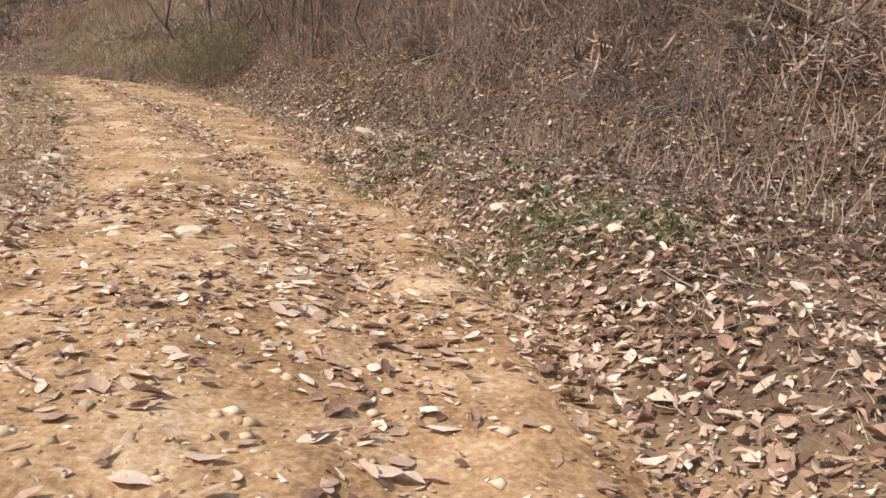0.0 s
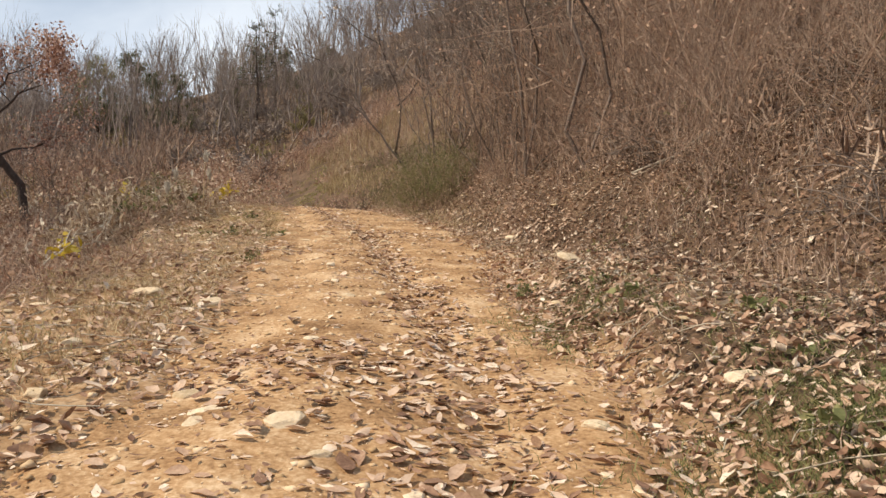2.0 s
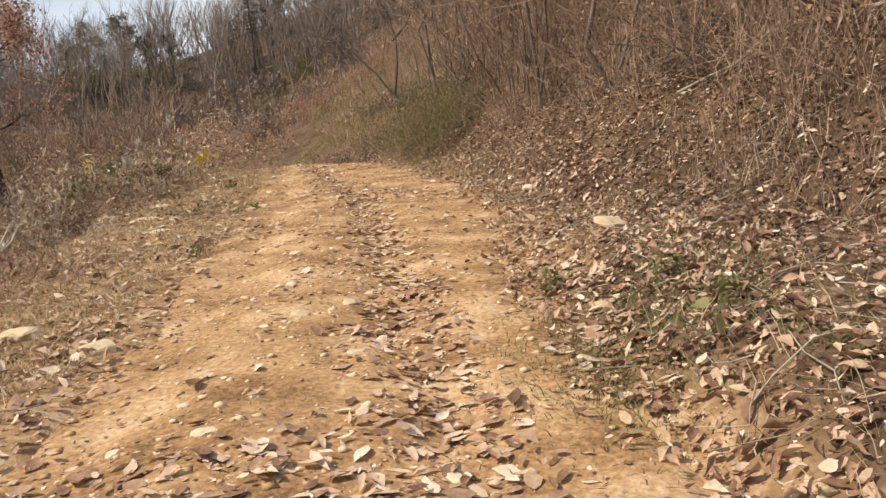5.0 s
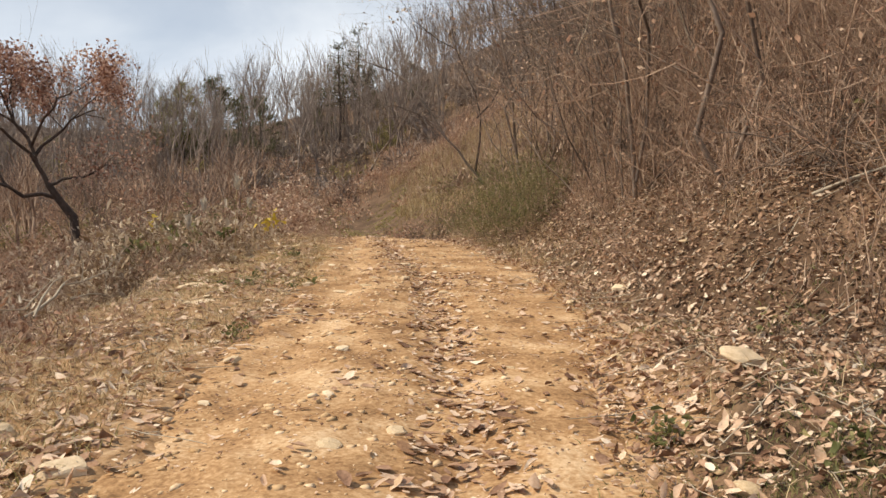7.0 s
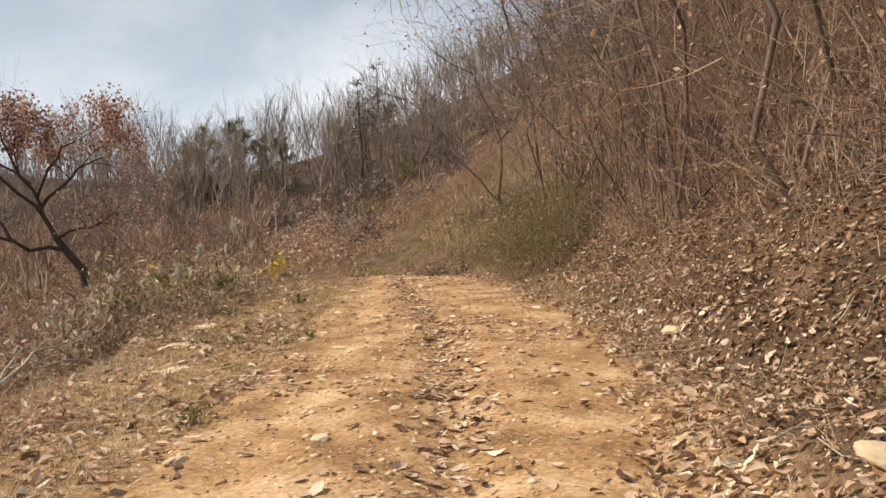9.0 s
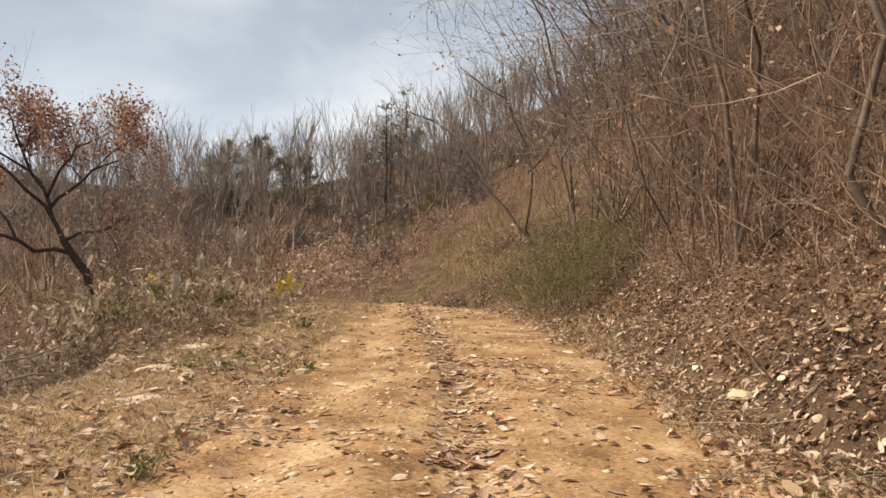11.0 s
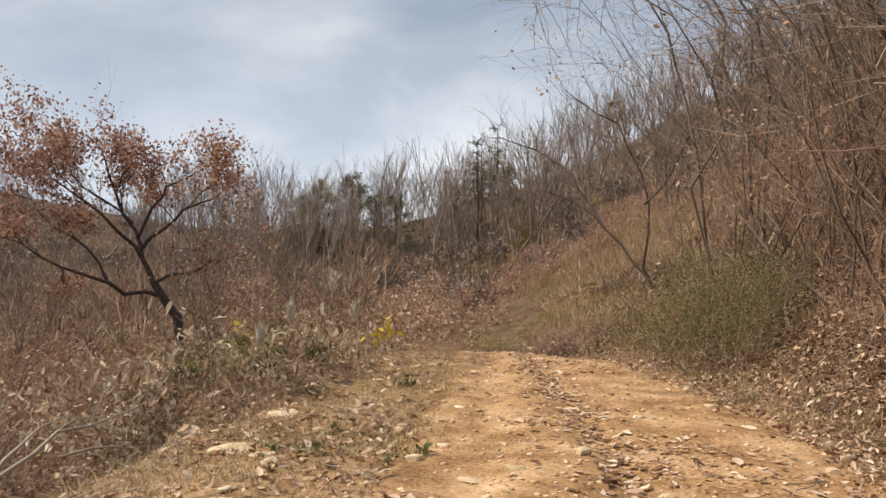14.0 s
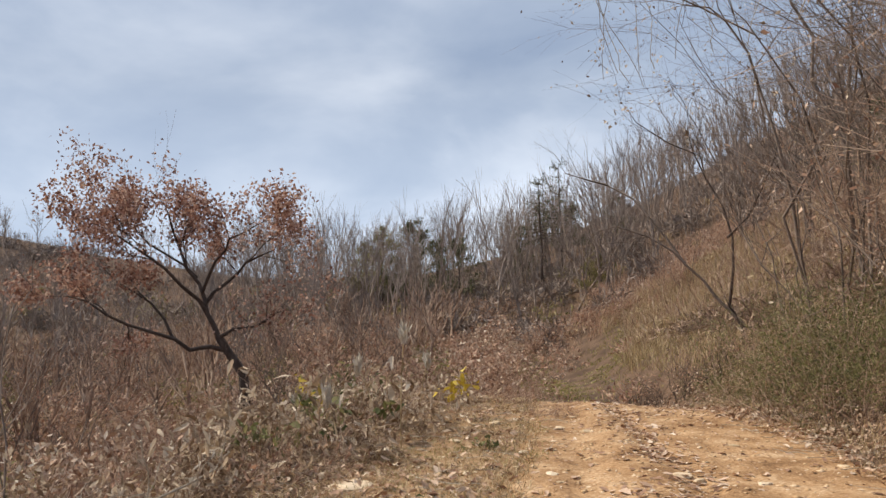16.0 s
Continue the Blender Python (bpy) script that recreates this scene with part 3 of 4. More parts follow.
# left verge
dx_, dy_ = litter_points(42000, lrng, -6.3, -1.0, -4, 27, lambda d, x, y: sstep(1.3, 1.9, edge_off(d, x, y)) * np.clip(0.42 + 0.35 * (1 - sstep(8, 11, y)) + 1.7 * fbm(x * 0.8, y * 0.8, 55), 0.1, 0.95))
litter_left = litter("leaf_litter", "dry tan leaves among straw on the grassy verge", dx_, dy_, 0.09, M_litter, lrng, 0.012, 0.35, 0.8)


# ---- woody plants ----
def template(name, label, category, group, build, *args):
    return build(name, label, category, group, *args)


def shrub(name, label, category, group, seed, stems, tall, radius, thick, leaf_mat=None, leaf_size=0.05, leaves=0, stem_mat=None, level=2, lean=0.3, rise=0.08, kids=3, narrow=0.5, stem_name="stem"):
    """A shrub of several forking stems from one stool, with leaves near its twigs."""
    rng = np.random.default_rng(seed)
    ob = thing(name, label, category, group)
    tips = []
    for _ in range(stems):
        tw = Twigs()
        th = rng.uniform(0, 2 * math.pi)
        rr = radius * math.sqrt(rng.random())
        p = (rr * math.cos(th), rr * math.sin(th), -0.15)
        way = (lean * math.cos(th) * rng.uniform(0.2, 1.3), lean * math.sin(th) * rng.uniform(0.2, 1.3), 1.0)
        grow(tw, tips, p, way, tall * rng.uniform(0.35, 0.62), thick * rng.uniform(0.6, 1.3), level, rng, 0.27, rise, kids, 0.75, 0.6, 4, 0.64)
        v, f = tw.arrays()
        part(stem_name, mesh_of(stem_name, v, f), stem_mat or M_stem, ob)
    if leaves:
        t = np.array(tips)
        pts = t[rng.integers(0, len(t), leaves)]
        v, f = quad_leaf_arrays(pts, leaf_size, rng, leaf_size * 1.1, narrow, 0.5)
        part("foliage", mesh_of("foliage", v, f), leaf_mat, ob)
    return ob


def put(ob, x, y, turn=0.0, size=1.0, sink=0.0, used=[]):
    """Sets the template itself the first time, and copies of it after that."""
    m = pose(x, y, float(height(x, y)) - sink, 0, 0, turn) @ Matrix.Scale(size, 4)
    if ob.name in used:
        return copy_thing(ob, m)
    used.append(ob.name)
    ob.matrix_world = m
    return ob


def scatter(templates, n, seed, draw, lo=0.7, hi=1.25, apart=0.0):
    rng = np.random.default_rng(seed)
    done = []
    tries = 0
    while len(done) < n and tries < n * 60:
        tries += 1
        x, y = draw(rng)
        if apart and any((x - a) ** 2 + (y - b) ** 2 < apart * apart for a, b in done):
            continue
        done.append((x, y))
        ob = templates[int(rng.integers(len(templates)))]
        size = rng.uniform(lo, hi)
        me = put(ob, x, y, rng.uniform(0, 360), 1.0)
        if me is not ob:
            me.matrix_basis = me.matrix_basis @ Matrix.Scale(size, 4)


def beside(rng, dlo, dhi, ylo, yhi):
    y = rng.uniform(ylo, yhi)
    d = rng.uniform(dlo, dhi)
    return float(track_x(y)) + d / 0.84, y


def from_view(az, r):
    """A place by bearing (degrees left of +y) and distance from the end of the walk."""
    return -4.43 - math.sin(radians(az)) * r, 10.43 + math.cos(radians(az)) * r


G1 = "bare shrubs on the bank"
bank_shrubs = [shrub("shrub", "tall bare reddish-brown shrub with thin upright stems on the bank", "shrub", G1, s, n, tall, 0.4, 0.0115, M_rustshrub, 0.07, lv, M_stem, 2, ln, 0.05, 4)
               for s, n, tall, lv, ln in ((21, 9, 3.6, 60, 0.3), (22, 7, 4.4, 40, 0.22), (23, 11, 3.0, 160, 0.4), (24, 8, 4.0, 90, 0.3))]
scatter(bank_shrubs, 52, 101, lambda r: beside(r, 4.9, 12, 15.8, 34), 0.65, 1.15, 0.75)
scatter(bank_shrubs, 40, 102, lambda r: beside(r, 8.0, 20, 6.5, 24), 0.7, 1.2, 0.9)
scatter(bank_shrubs, 46, 110, lambda r: beside(r, 4.6, 9.0, 15.5, 27), 1.05, 1.6, 0.6)
scatter(bank_shrubs, 22, 103, lambda r: beside(r, 9, 26, 22, 52), 0.8, 1.35, 1.2)

low_shrubs = [shrub("twiggy_shrub", "low bare twiggy shrub standing in leaf litter", "shrub", "low shrubs on the bank", s, 5, 1.5, 0.15, 0.009, M_rustshrub, 0.06, 40, M_stem, 2, 0.7, 0.02, 3) for s in (31, 32, 33)]
scatter(low_shrubs, 150, 104, lambda r: beside(r, 4.3, 11, 5, 22), 0.5, 1.3, 0.4)
scatter(bank_shrubs, 46, 112, lambda r: beside(r, 4.0, 6.5, 12, 23), 0.4, 0.75, 0.4)
scatter(bank_shrubs, 44, 111, lambda r: beside(r, 5.2, 11, 11.5, 19), 0.45, 0.85, 0.6)
scatter(low_shrubs, 20, 105, lambda r: beside(r, 2.6, 4.5, 16.5, 27), 0.5, 1.0, 0.5)
put(low_shrubs[0], 0.97, 9.0, 30, 1.0)

# a few taller bare trees on the bank
bank_trees = [shrub("bare_tree", "slender dark bare tree rooted in the leafy bank", "tree", "bare trees on the bank", s, 2, 8.0, 0.15, 0.023, M_rustshrub, 0.07, 60, M_greybark, 3, 0.3, 0.05, 4, 0.5, "trunk") for s in (41, 42, 43)]
for k, (x, y, turn) in enumerate([(-3.0, 19.2, 0), (-3.6, 22.5, 80), (-1.2, 17.4, 200), (-5.6, 26.0, 140), (-0.5, 21.0, 300), (-7.0, 29.5, 30), (1.6, 15.2, 120), (3.4, 18.6, 260), (-9.0, 34.0, 10), (-4.0, 31.5, 75), (-12.5, 39.0, 190), (2.0, 24.0, 20), (-4.6, 22.0, 160), (-5.4, 23.8, 45), (-6.3, 25.2, 250), (-2.4, 20.3, 330), (-7.8, 28.2, 100), (-8.6, 30.2, 215), (-3.4, 24.6, 290), (-1.6, 19.0, 60), (-9.9, 31.5, 15), (-6.0, 28.0, 180), (-2.0, 22.6, 130), (-11.5, 34.5, 310)]):
    put(bank_trees[k % 3], x, y, turn)

put(bank_trees[1], -19.4, 16.0, 40)

dense_trees = [shrub("twiggy_tree", "dark twiggy bare tree leaning over the bank", "tree", "twiggy trees on the bank", s, 3, 9.0, 0.3, 0.028, M_greyleaf, 0.07, 160, M_greybark, 3, 0.35, 0.04, 4, 0.5, "trunk") for s in (45, 46)]
for k, (az, r, size) in enumerate([(10, 10, 0.8), (13, 11.5, 0.9), (16, 13, 0.9), (19, 15, 0.95), (21, 17, 1.0), (15, 16, 1.05), (9, 13, 1.0), (6, 10, 0.85), (23, 21, 1.0), (18, 19, 1.1), (12, 18, 1.1), (3, 12, 0.9), (14, 13.5, 1.15), (17, 14.5, 1.15), (20, 18.5, 1.2), (22, 20, 1.2), (11, 12, 1.1), (8, 15, 1.2)]):
    x, y = from_view(az, r)
    put(dense_trees[k % 2], x + 1.0, y, az * 31, size)

# green bushes at the foot of the bank
green_bush = [shrub("green_bush", "dark olive-green bush with fine leaves at the bank's foot", "bush", "green bushes by the track", s, 16, 2.3, 0.6, 0.012, M_green, 0.075, 3200, M_stem, 2, 0.6, 0.04, 3, 0.22) for s in (51, 52)]
for x, y, turn, size in ((-9.6, 24.3, 0, 0.9), (-8.8, 23.5, 90, 0.88), (-8.2, 23.0, 200, 0.7), (-9.9, 25.3, 60, 1.0), (-9.0, 24.5, 310, 0.98), (-10.8, 25.7, 130, 0.65), (-12.2, 27.0, 40, 0.5), (-8.2, 23.9, 250, 0.7), (-11.3, 26.6, 20, 0.6)):
    put(green_bush[int(turn) % 20 // 10], x, y, turn, size, 0.12)

# small brown bushes past the crest
crest_bush = shrub("brown_bush", "small bare brown bush with arching stems past the crest", "bush", "bushes past the crest", 55, 12, 1.7, 0.4, 0.015, M_rustshrub, 0.07, 260, M_bark, 2, 0.7)
for x, y, turn, size in ((-17.2, 32.2, 0, 0.7), (-16.4, 32.3, 100, 0.9), (-15.3, 31.6, 220, 1.1), (-14.0, 30.8, 20, 1.2)):
    put(crest_bush, x, y, turn, size)

# russet leafy shrubs beyond the crest and in the valley
copper_shrubs = [shrub("russet_shrub", "rounded russet shrub covered in withered leaves", "shrub", "russet shrubs in the valley", s, 10, 2.4, 0.7, 0.016, M_rustshrub, 0.14, 1000, M_stem, 2, 0.75, 0.0) for s in (61, 62, 63)]
tan_shrubs = [shrub("tan_shrub", "rounded shrub of withered tan leaves in the valley", "shrub", "tan shrubs in the valley", s, 9, 2.0, 0.6, 0.014, m, 0.13, 900, M_stem, 2, 0.7, 0.0) for s, m in ((67, M_greyleaf), (68, M_litter), (69, M_olive))]
scatter(copper_shrubs + tan_shrubs, 34, 106, lambda r: from_view(r.uniform(38.5, 53), r.uniform(26, 50)), 0.7, 1.3, 1.8)
scatter(copper_shrubs + tan_shrubs, 64, 107, lambda r: from_view(r.uniform(50, 88), r.uniform(17, 52)), 0.6, 1.25, 1.6)
scatter(copper_shrubs, 12, 108, lambda r: from_view(r.uniform(22, 36), r.uniform(47, 58)), 0.5, 0.9, 1.8)
valley_bare = [shrub("bare_shrub", "tangled bare grey-brown shrub in the valley", "shrub", "bare shrubs in the valley", s, 7, 4.2, 0.5, 0.02, M_copper, 0.1, 60, M_greybark, 2, 0.5) for s in (65, 66)]
scatter(valley_bare, 34, 109, lambda r: from_view(r.uniform(46, 90), r.uniform(20, 60)), 0.7, 1.3, 1.5)


# ---- the copper-leaved tree in the valley ----
def limb(tw, tips, rng, pts, r0, r1, level=2, length=1.3, kids=3, spread=0.75):
    pts = [np.array(p, float) for p in pts]
    n = len(pts) - 1
    for k in range(n):
        a, b = pts[k], pts[k + 1]
        ra, rb = r0 + (r1 - r0) * k / n, r0 + (r1 - r0) * (k + 1) / n
        m = (a + b) / 2 + rng.normal(0, 0.07, 3) * np.linalg.norm(b - a)
        tw.seg(a, m, ra, (ra + rb) / 2), tw.seg(m, b, (ra + rb) / 2, rb)
        if k >= n // 2:
            for q in (m, b):
                w = (b - a) / np.linalg.norm(b - a) + rng.normal(0, 0.5, 3) + [0, 0, 0.3]
                grow(tw, tips, q, w, length * rng.uniform(0.6, 1.1), rb * 0.6, level, rng, 0.2, 0.06, kids, spread, 0.55, 4, 0.7)


def copper_tree(x, y):
    rng = np.random.default_rng(71)
    ob = thing("tree", "spreading tree with forked dark trunk and copper dead leaves", "tree")
    ground_z = float(height(x, y))
    ob.matrix_world = pose(x, y, ground_z)
    left, away = np.array((-0.546, -0.838, 0)), np.array((-0.838, 0.546, 0))
    tw, tips = Twigs(), []
    low = 0.37 - ground_z

    def at(l, u, deep=0.0):
        return left * l * 0.9 + away * deep + np.array((0, 0, u * 0.78 + low))

    root, fork = np.array((0.15, 0.1, -0.3)), at(0.9, 1.6)
    for a, b, ra, rb in ((root, at(0, 0), 0.22, 0.17), (at(0, 0), at(0.45, 0.75), 0.17, 0.15), (at(0.45, 0.75), fork, 0.15, 0.13)):
        tw.seg(a, b, ra, rb)
    limb(tw, tips, rng, [fork, at(1.3, 2.6), at(1.6, 3.9, 0.3), at(2.3, 5.4, 0.4), at(2.7, 6.9)], 0.10, 0.03, 2, 1.35, 4, 1.0)
    limb(tw, tips, rng, [at(1.3, 2.6), at(2.2, 3.8, -0.5), at(3.3, 5.0, -0.8), at(4.4, 5.9, -1)], 0.075, 0.025, 2, 1.35, 4, 1.0)
    limb(tw, tips, rng, [at(1.4, 3.0), at(0.7, 3.9, 0.5), at(-0.1, 4.9, 0.8), at(-1.2, 5.5, 1)], 0.075, 0.025, 2, 1.35, 4, 1.0)
    limb(tw, tips, rng, [at(1.5, 3.5), at(1.0, 4.8, -0.6), at(0.5, 5.7, -1), at(-0.4, 6.2, -1.2)], 0.06, 0.02, 2, 1.35, 4, 1.0)
    limb(tw, tips, rng, [fork, at(0.4, 1.9, -0.5), at(-0.4, 2.0, -0.7), at(-1.0, 2.5, -1)], 0.06, 0.02, 1)
    limb(tw, tips, rng, [at(0.6, 1.0), at(1.9, 1.1, -0.4), at(3.2, 1.9, -0.8), at(4.6, 2.6, -1.0), at(5.9, 3.4, -1)], 0.085, 0.025, 2, 1.35, 4, 1.0)
    limb(tw, tips, rng, [at(1.9, 1.1, -0.4), at(2.8, 2.4, -0.1), at(3.9, 3.6, 0.4), at(5.0, 4.6, 0.6)], 0.06, 0.02, 2, 1.35, 4, 1.0)
    limb(tw, tips, rng, [at(1.7, 4.2, 0.3), at(3.0, 5.4, 1.2), at(4.0, 6.4, 1.4), at(4.3, 7.2, 1.5)], 0.05, 0.02, 2, 1.35, 4, 1.0)
    v, f = tw.arrays(5)
    part("trunk", mesh_of("trunk", v, f, True), M_bark, ob, "dark forked trunk and limbs")
    t = np.array(tips)
    t = t[t[:, 2] > low + 0.9]
    pts = t[rng.integers(0, len(t), 14000)]
    v, f = quad_leaf_arrays(pts, 0.13, rng, 0.2, 0.6, 0.7)
    part("crown", mesh_of("crown", v, f), M_copper, ob, "copper-brown dead leaves")


copper_tree(-28.4, 26.05)


# ---- the leaning bare tree by the green bushes ----
def leaning_tree(x, y):
    rng = np.random.default_rng(81)
    ob = thing("leaning_tree", "bare tree with a pale leaning trunk above the green bushes", "tree")
    ob.matrix_world = pose(x, y, float(height(x, y)))
    left, away = np.array((-0.93, -0.366, 0)), np.array((-0.366, 0.93, 0))

    def at(l, u, deep=0.0):
        return left * l + away * deep + np.array((0, 0, u))

    for name_of, mat, limbs in (
            ("pale grey leaning trunk", M_greybark, [([at(-0.1, -0.3), at(0.9, 0.9), at(1.7, 1.9, -0.2), at(2.6, 2.7, -0.4), at(4.2, 2.95, -0.6)], 0.055, 0.016, 2, 1.3),
                                                     ([at(1.7, 1.9), at(2.7, 3.4, 0.3), at(3.9, 4.5, 0.5), at(5.2, 5.0, 0.4)], 0.04, 0.014, 2, 1.2)]),
            ("dark upright second trunk", M_bark, [([at(0.1, -0.3), at(0.4, 1.7), at(0.6, 3.6, 0.2), at(1.3, 5.2, 0.3), at(2.9, 6.3, 0.2)], 0.05, 0.013, 2, 1.5),
                                                   ([at(0.5, 2.6), at(-0.5, 3.9, -0.3), at(-1.0, 5.2, -0.5)], 0.04, 0.014, 2, 1.3)])):
        tw, tips = Twigs(), []
        for pts, r0, r1, level, ln in limbs:
            limb(tw, tips, rng, pts, r0, r1, level, ln, 3, 0.8)
        v, f = tw.arrays(5)
        part("trunk", mesh_of("trunk", v, f, True), mat, ob, name_of)
    t = np.array(tips)
    v, f = quad_leaf_arrays(t[rng.integers(0, len(t), 160)], 0.12, rng, 0.05, 0.6, 0.8)
    part("foliage", mesh_of("foliage", v, f), M_greyleaf, ob, "few clinging withered leaves")


leaning_tree(-14.0, 33.2)


# ---- arching tree hung with vines on the bank ----
def vine_tree(x, y, seed, lean, tall=5.6):
    rng = np.random.default_rng(seed)
    z = float(height(x, y))
    ob = thing("vine_hung_tree", "dark arching tree hung with pale dry vines", "tree", "vine-hung trees on the bank")
    ob.matrix_world = pose(x, y, z)
    tw, tips = Twigs(), []
    ln = np.array(lean)
    limb(tw, tips, rng, [(0, 0, -0.3), (ln[0] * 0.2, ln[1] * 0.2, tall * 0.4), (ln[0] * 0.55, ln[1] * 0.55, tall * 0.72), (ln[0], ln[1], tall * 0.95), (ln[0] * 1.6, ln[1] * 1.6, tall)], 0.045, 0.018, 3, 1.7)
    limb(tw, tips, rng, [(0, 0, 0.3), (-ln[1] * 0.4, ln[0] * 0.4, tall * 0.5), (-ln[1] * 0.7 + ln[0], ln[0] * 0.6 + ln[1], tall * 0.85), (ln[0] * 2, ln[1] * 2.2, tall * 1.05)], 0.035, 0.015, 2, 1.5)
    v, f = tw.arrays(4)
    part("trunk", mesh_of("trunk", v, f), M_greybark, ob)
    t = np.array(tips)
    v, f = quad_leaf_arrays(t[rng.integers(0, len(t), 260)], 0.08, rng, 0.08, 0.5, 0.9)
    part("foliage", mesh_of("foliage", v, f), M_greyleaf, ob, "withered clinging leaves")
    high = t[t[:, 2] > tall * 0.6]
    for k in range(9):
        tw = Twigs()
        p = high[rng.integers(len(high))].copy()
        length, bend = rng.uniform(1.2, 3.2), rng.normal(0, 0.08, 2)
        for s in range(7):
            q = p + [bend[0] + rng.normal(0, 0.06), bend[1] + rng.normal(0, 0.06), -length / 7]
            tw.seg(p, q, 0.010, 0.009)
            p = q
        v, f = tw.arrays()
        part("vine", mesh_of("vine", v, f), M_pale, ob, "hanging pale dry vine")


vine_tree(-5.0, 20.0, 91, (-0.9, -0.7))
vine_tree(-3.0, 17.6, 92, (-1.0, -0.3), 5.0)
vine_tree(-6.6, 23.6, 93, (-1.0, -0.8), 6.2)
vine_tree(-7.6, 26.4, 94, (-1.2, -0.4), 7.0)
vine_tree(-11.0, 29.0, 95, (-1.0, -1.2), 7.0)
vine_tree(-9.6, 28.2, 96, (-1.1, -0.8), 7.4)


# ---- pines and far woods ----
def pine(name, label, seed, tall, first, mat, bunches, spread):
    rng = np.random.default_rng(seed)
    ob = thing(name, label, "tree", "evergreens on the far slope")
    tw, tips = Twigs(), []
    p = np.array((0, 0, -0.5))
    for k in range(8):
        q = np.array((rng.normal(0, 0.06), rng.normal(0, 0.06), tall * (k + 1) / 8))
        tw.seg(p, q, 0.2 * (1 - k / 9), 0.2 * (1 - (k + 1) / 9))
        p = q
    for k in range(40):
        h = tall * (first + (1 - first) * rng.random() ** 1.3)
        th = rng.uniform(0, 2 * math.pi)
        ln = spread * (1.15 - (h / tall - first) / (1.02 - first)) * rng.uniform(0.6, 1.1) + 0.3
        grow(tw, tips, (0, 0, h), (math.cos(th), math.sin(th), rng.uniform(-0.1, 0.35)), ln, 0.035, 1, rng, 0.15, 0.02, 3, 0.6, 0.5, 4, 0.5)
    v, f = tw.arrays(4)
    part("trunk", mesh_of("trunk", v, f), M_bark, ob)
    t = np.array(tips)
    v, f = quad_leaf_arrays(t[rng.integers(0, len(t), bunches)], 0.36, rng, 0.2, 0.2, 0.1)
    part("crown", mesh_of("crown", v, f), mat, ob)
    return ob


tall_pine = pine("pine_tree", "tall pine with bare dark trunk and sparse green top", 111, 11.5, 0.45, M_pine, 520, 1.3)
full_pine = pine("pine_tree", "dense dark green pine on the far slope", 112, 9.5, 0.1, M_pine, 4200, 2.9)
olive_tree = pine("olive_tree", "leafy olive-yellow tree among bare woods", 113, 8.5, 0.15, M_olive, 3600, 2.6)
for x, y, size in ((-50, 73.5, 1.0), (-52.5, 80.7, 1.05), (-57, 84, 0.9)):
    put(tall_pine, x, y, x * 7, size)
for az, r, size in ((45.0, 78, 1.15), (43.4, 84, 1.0), (46.6, 80, 0.75), (41.8, 74, 0.9), (37.2, 88, 0.9), (33.5, 96, 0.9), (30.5, 92, 0.8), (75.5, 62, 1.0), (78, 58, 1.1), (11, 34, 0.75), (7, 36, 0.8), (13.5, 40, 0.7)):
    put(full_pine, *from_view(az, r), az * 13, size * 0.78)
for az, r, size in ((47.3, 80, 0.95), (48.6, 84, 0.8), (32.6, 60, 0.35), (31.8, 62, 0.3)):
    put(olive_tree, *from_view(az, r), az * 13, size)


def bare_arrays(seed, tall, stems=1, level=3):
    rng = np.random.default_rng(seed)
    tw, tips = Twigs(), []
    for s in range(stems):
        grow(tw, tips, (s * 0.4, 0, -0.4), (rng.normal(0, 0.12), rng.normal(0, 0.12), 1), tall * 0.42, 0.10, level, rng, 0.10, 0.13, 4, 0.6, 0.6, 4, 0.62)
    return tw.arrays()


def woods(name, label, seed, n, draw, tall, mat):
    rng = np.random.default_rng(seed)
    kinds = [bare_arrays(seed + k, 1.0 * tall, 1 + k % 2) for k in range(5)]
    vs, fs, base = [], [], 0
    for _ in range(n):
        x, y = draw(rng)
        v, f = kinds[int(rng.integers(5))]
        s, th = rng.uniform(0.65, 1.25), rng.uniform(0, 2 * math.pi)
        c, sn = math.cos(th) * s, math.sin(th) * s
        w = np.stack([v[:, 0] * c - v[:, 1] * sn + x, v[:, 0] * sn + v[:, 1] * c + y, v[:, 2] * s + float(height(x, y))], 1)
        vs.append(w), fs.append(f + base)
        base += len(v)
    return tagged(part(name, mesh_of(name, np.concatenate(vs), np.concatenate(fs)), mat), label, "woods", kind="stuff")


woods("far_woods", "bare grey-brown trees covering the far hillside", 121, 330, lambda r: from_view(r.uniform(2, 60), r.uniform(58, 124)), 10.5, M_hazebark)
woods("far_woods", "bare trees on the low hill across the valley", 131, 110, lambda r: from_view(r.uniform(46, 95), r.uniform(44, 125)), 7.5, M_hazebark)
woods("valley_woods", "russet-brown young trees and saplings in the valley", 133, 70, lambda r: from_view(r.uniform(41, 78), r.uniform(30, 58)), 5.0, M_stem)
for k, (az, r, size) in enumerate(((30, 52, 1.0), (32, 57, 1.1), (34.5, 60, 1.15), (36, 56, 1.0), (38, 62, 1.2), (39.5, 58, 1.05), (41, 64, 1.2), (43, 60, 1.1), (45.5, 62, 1.0), (48, 58, 1.0), (51, 55, 0.9), (54, 60, 0.95), (28, 50, 0.9), (26, 46, 0.85), (57, 52, 0.85), (33, 64, 1.2), (37, 66, 1.25), (42, 56, 0.9))):
    x, y = from_view(az, r)
    put((bank_trees + dense_trees)[k % 5], x, y, az * 47, size)
woods("hill_woods", "bare brown trees on the hill above the bank", 141, 150, lambda r: beside(r, 13, 50, 8, 70), 6.5, M_greybark)


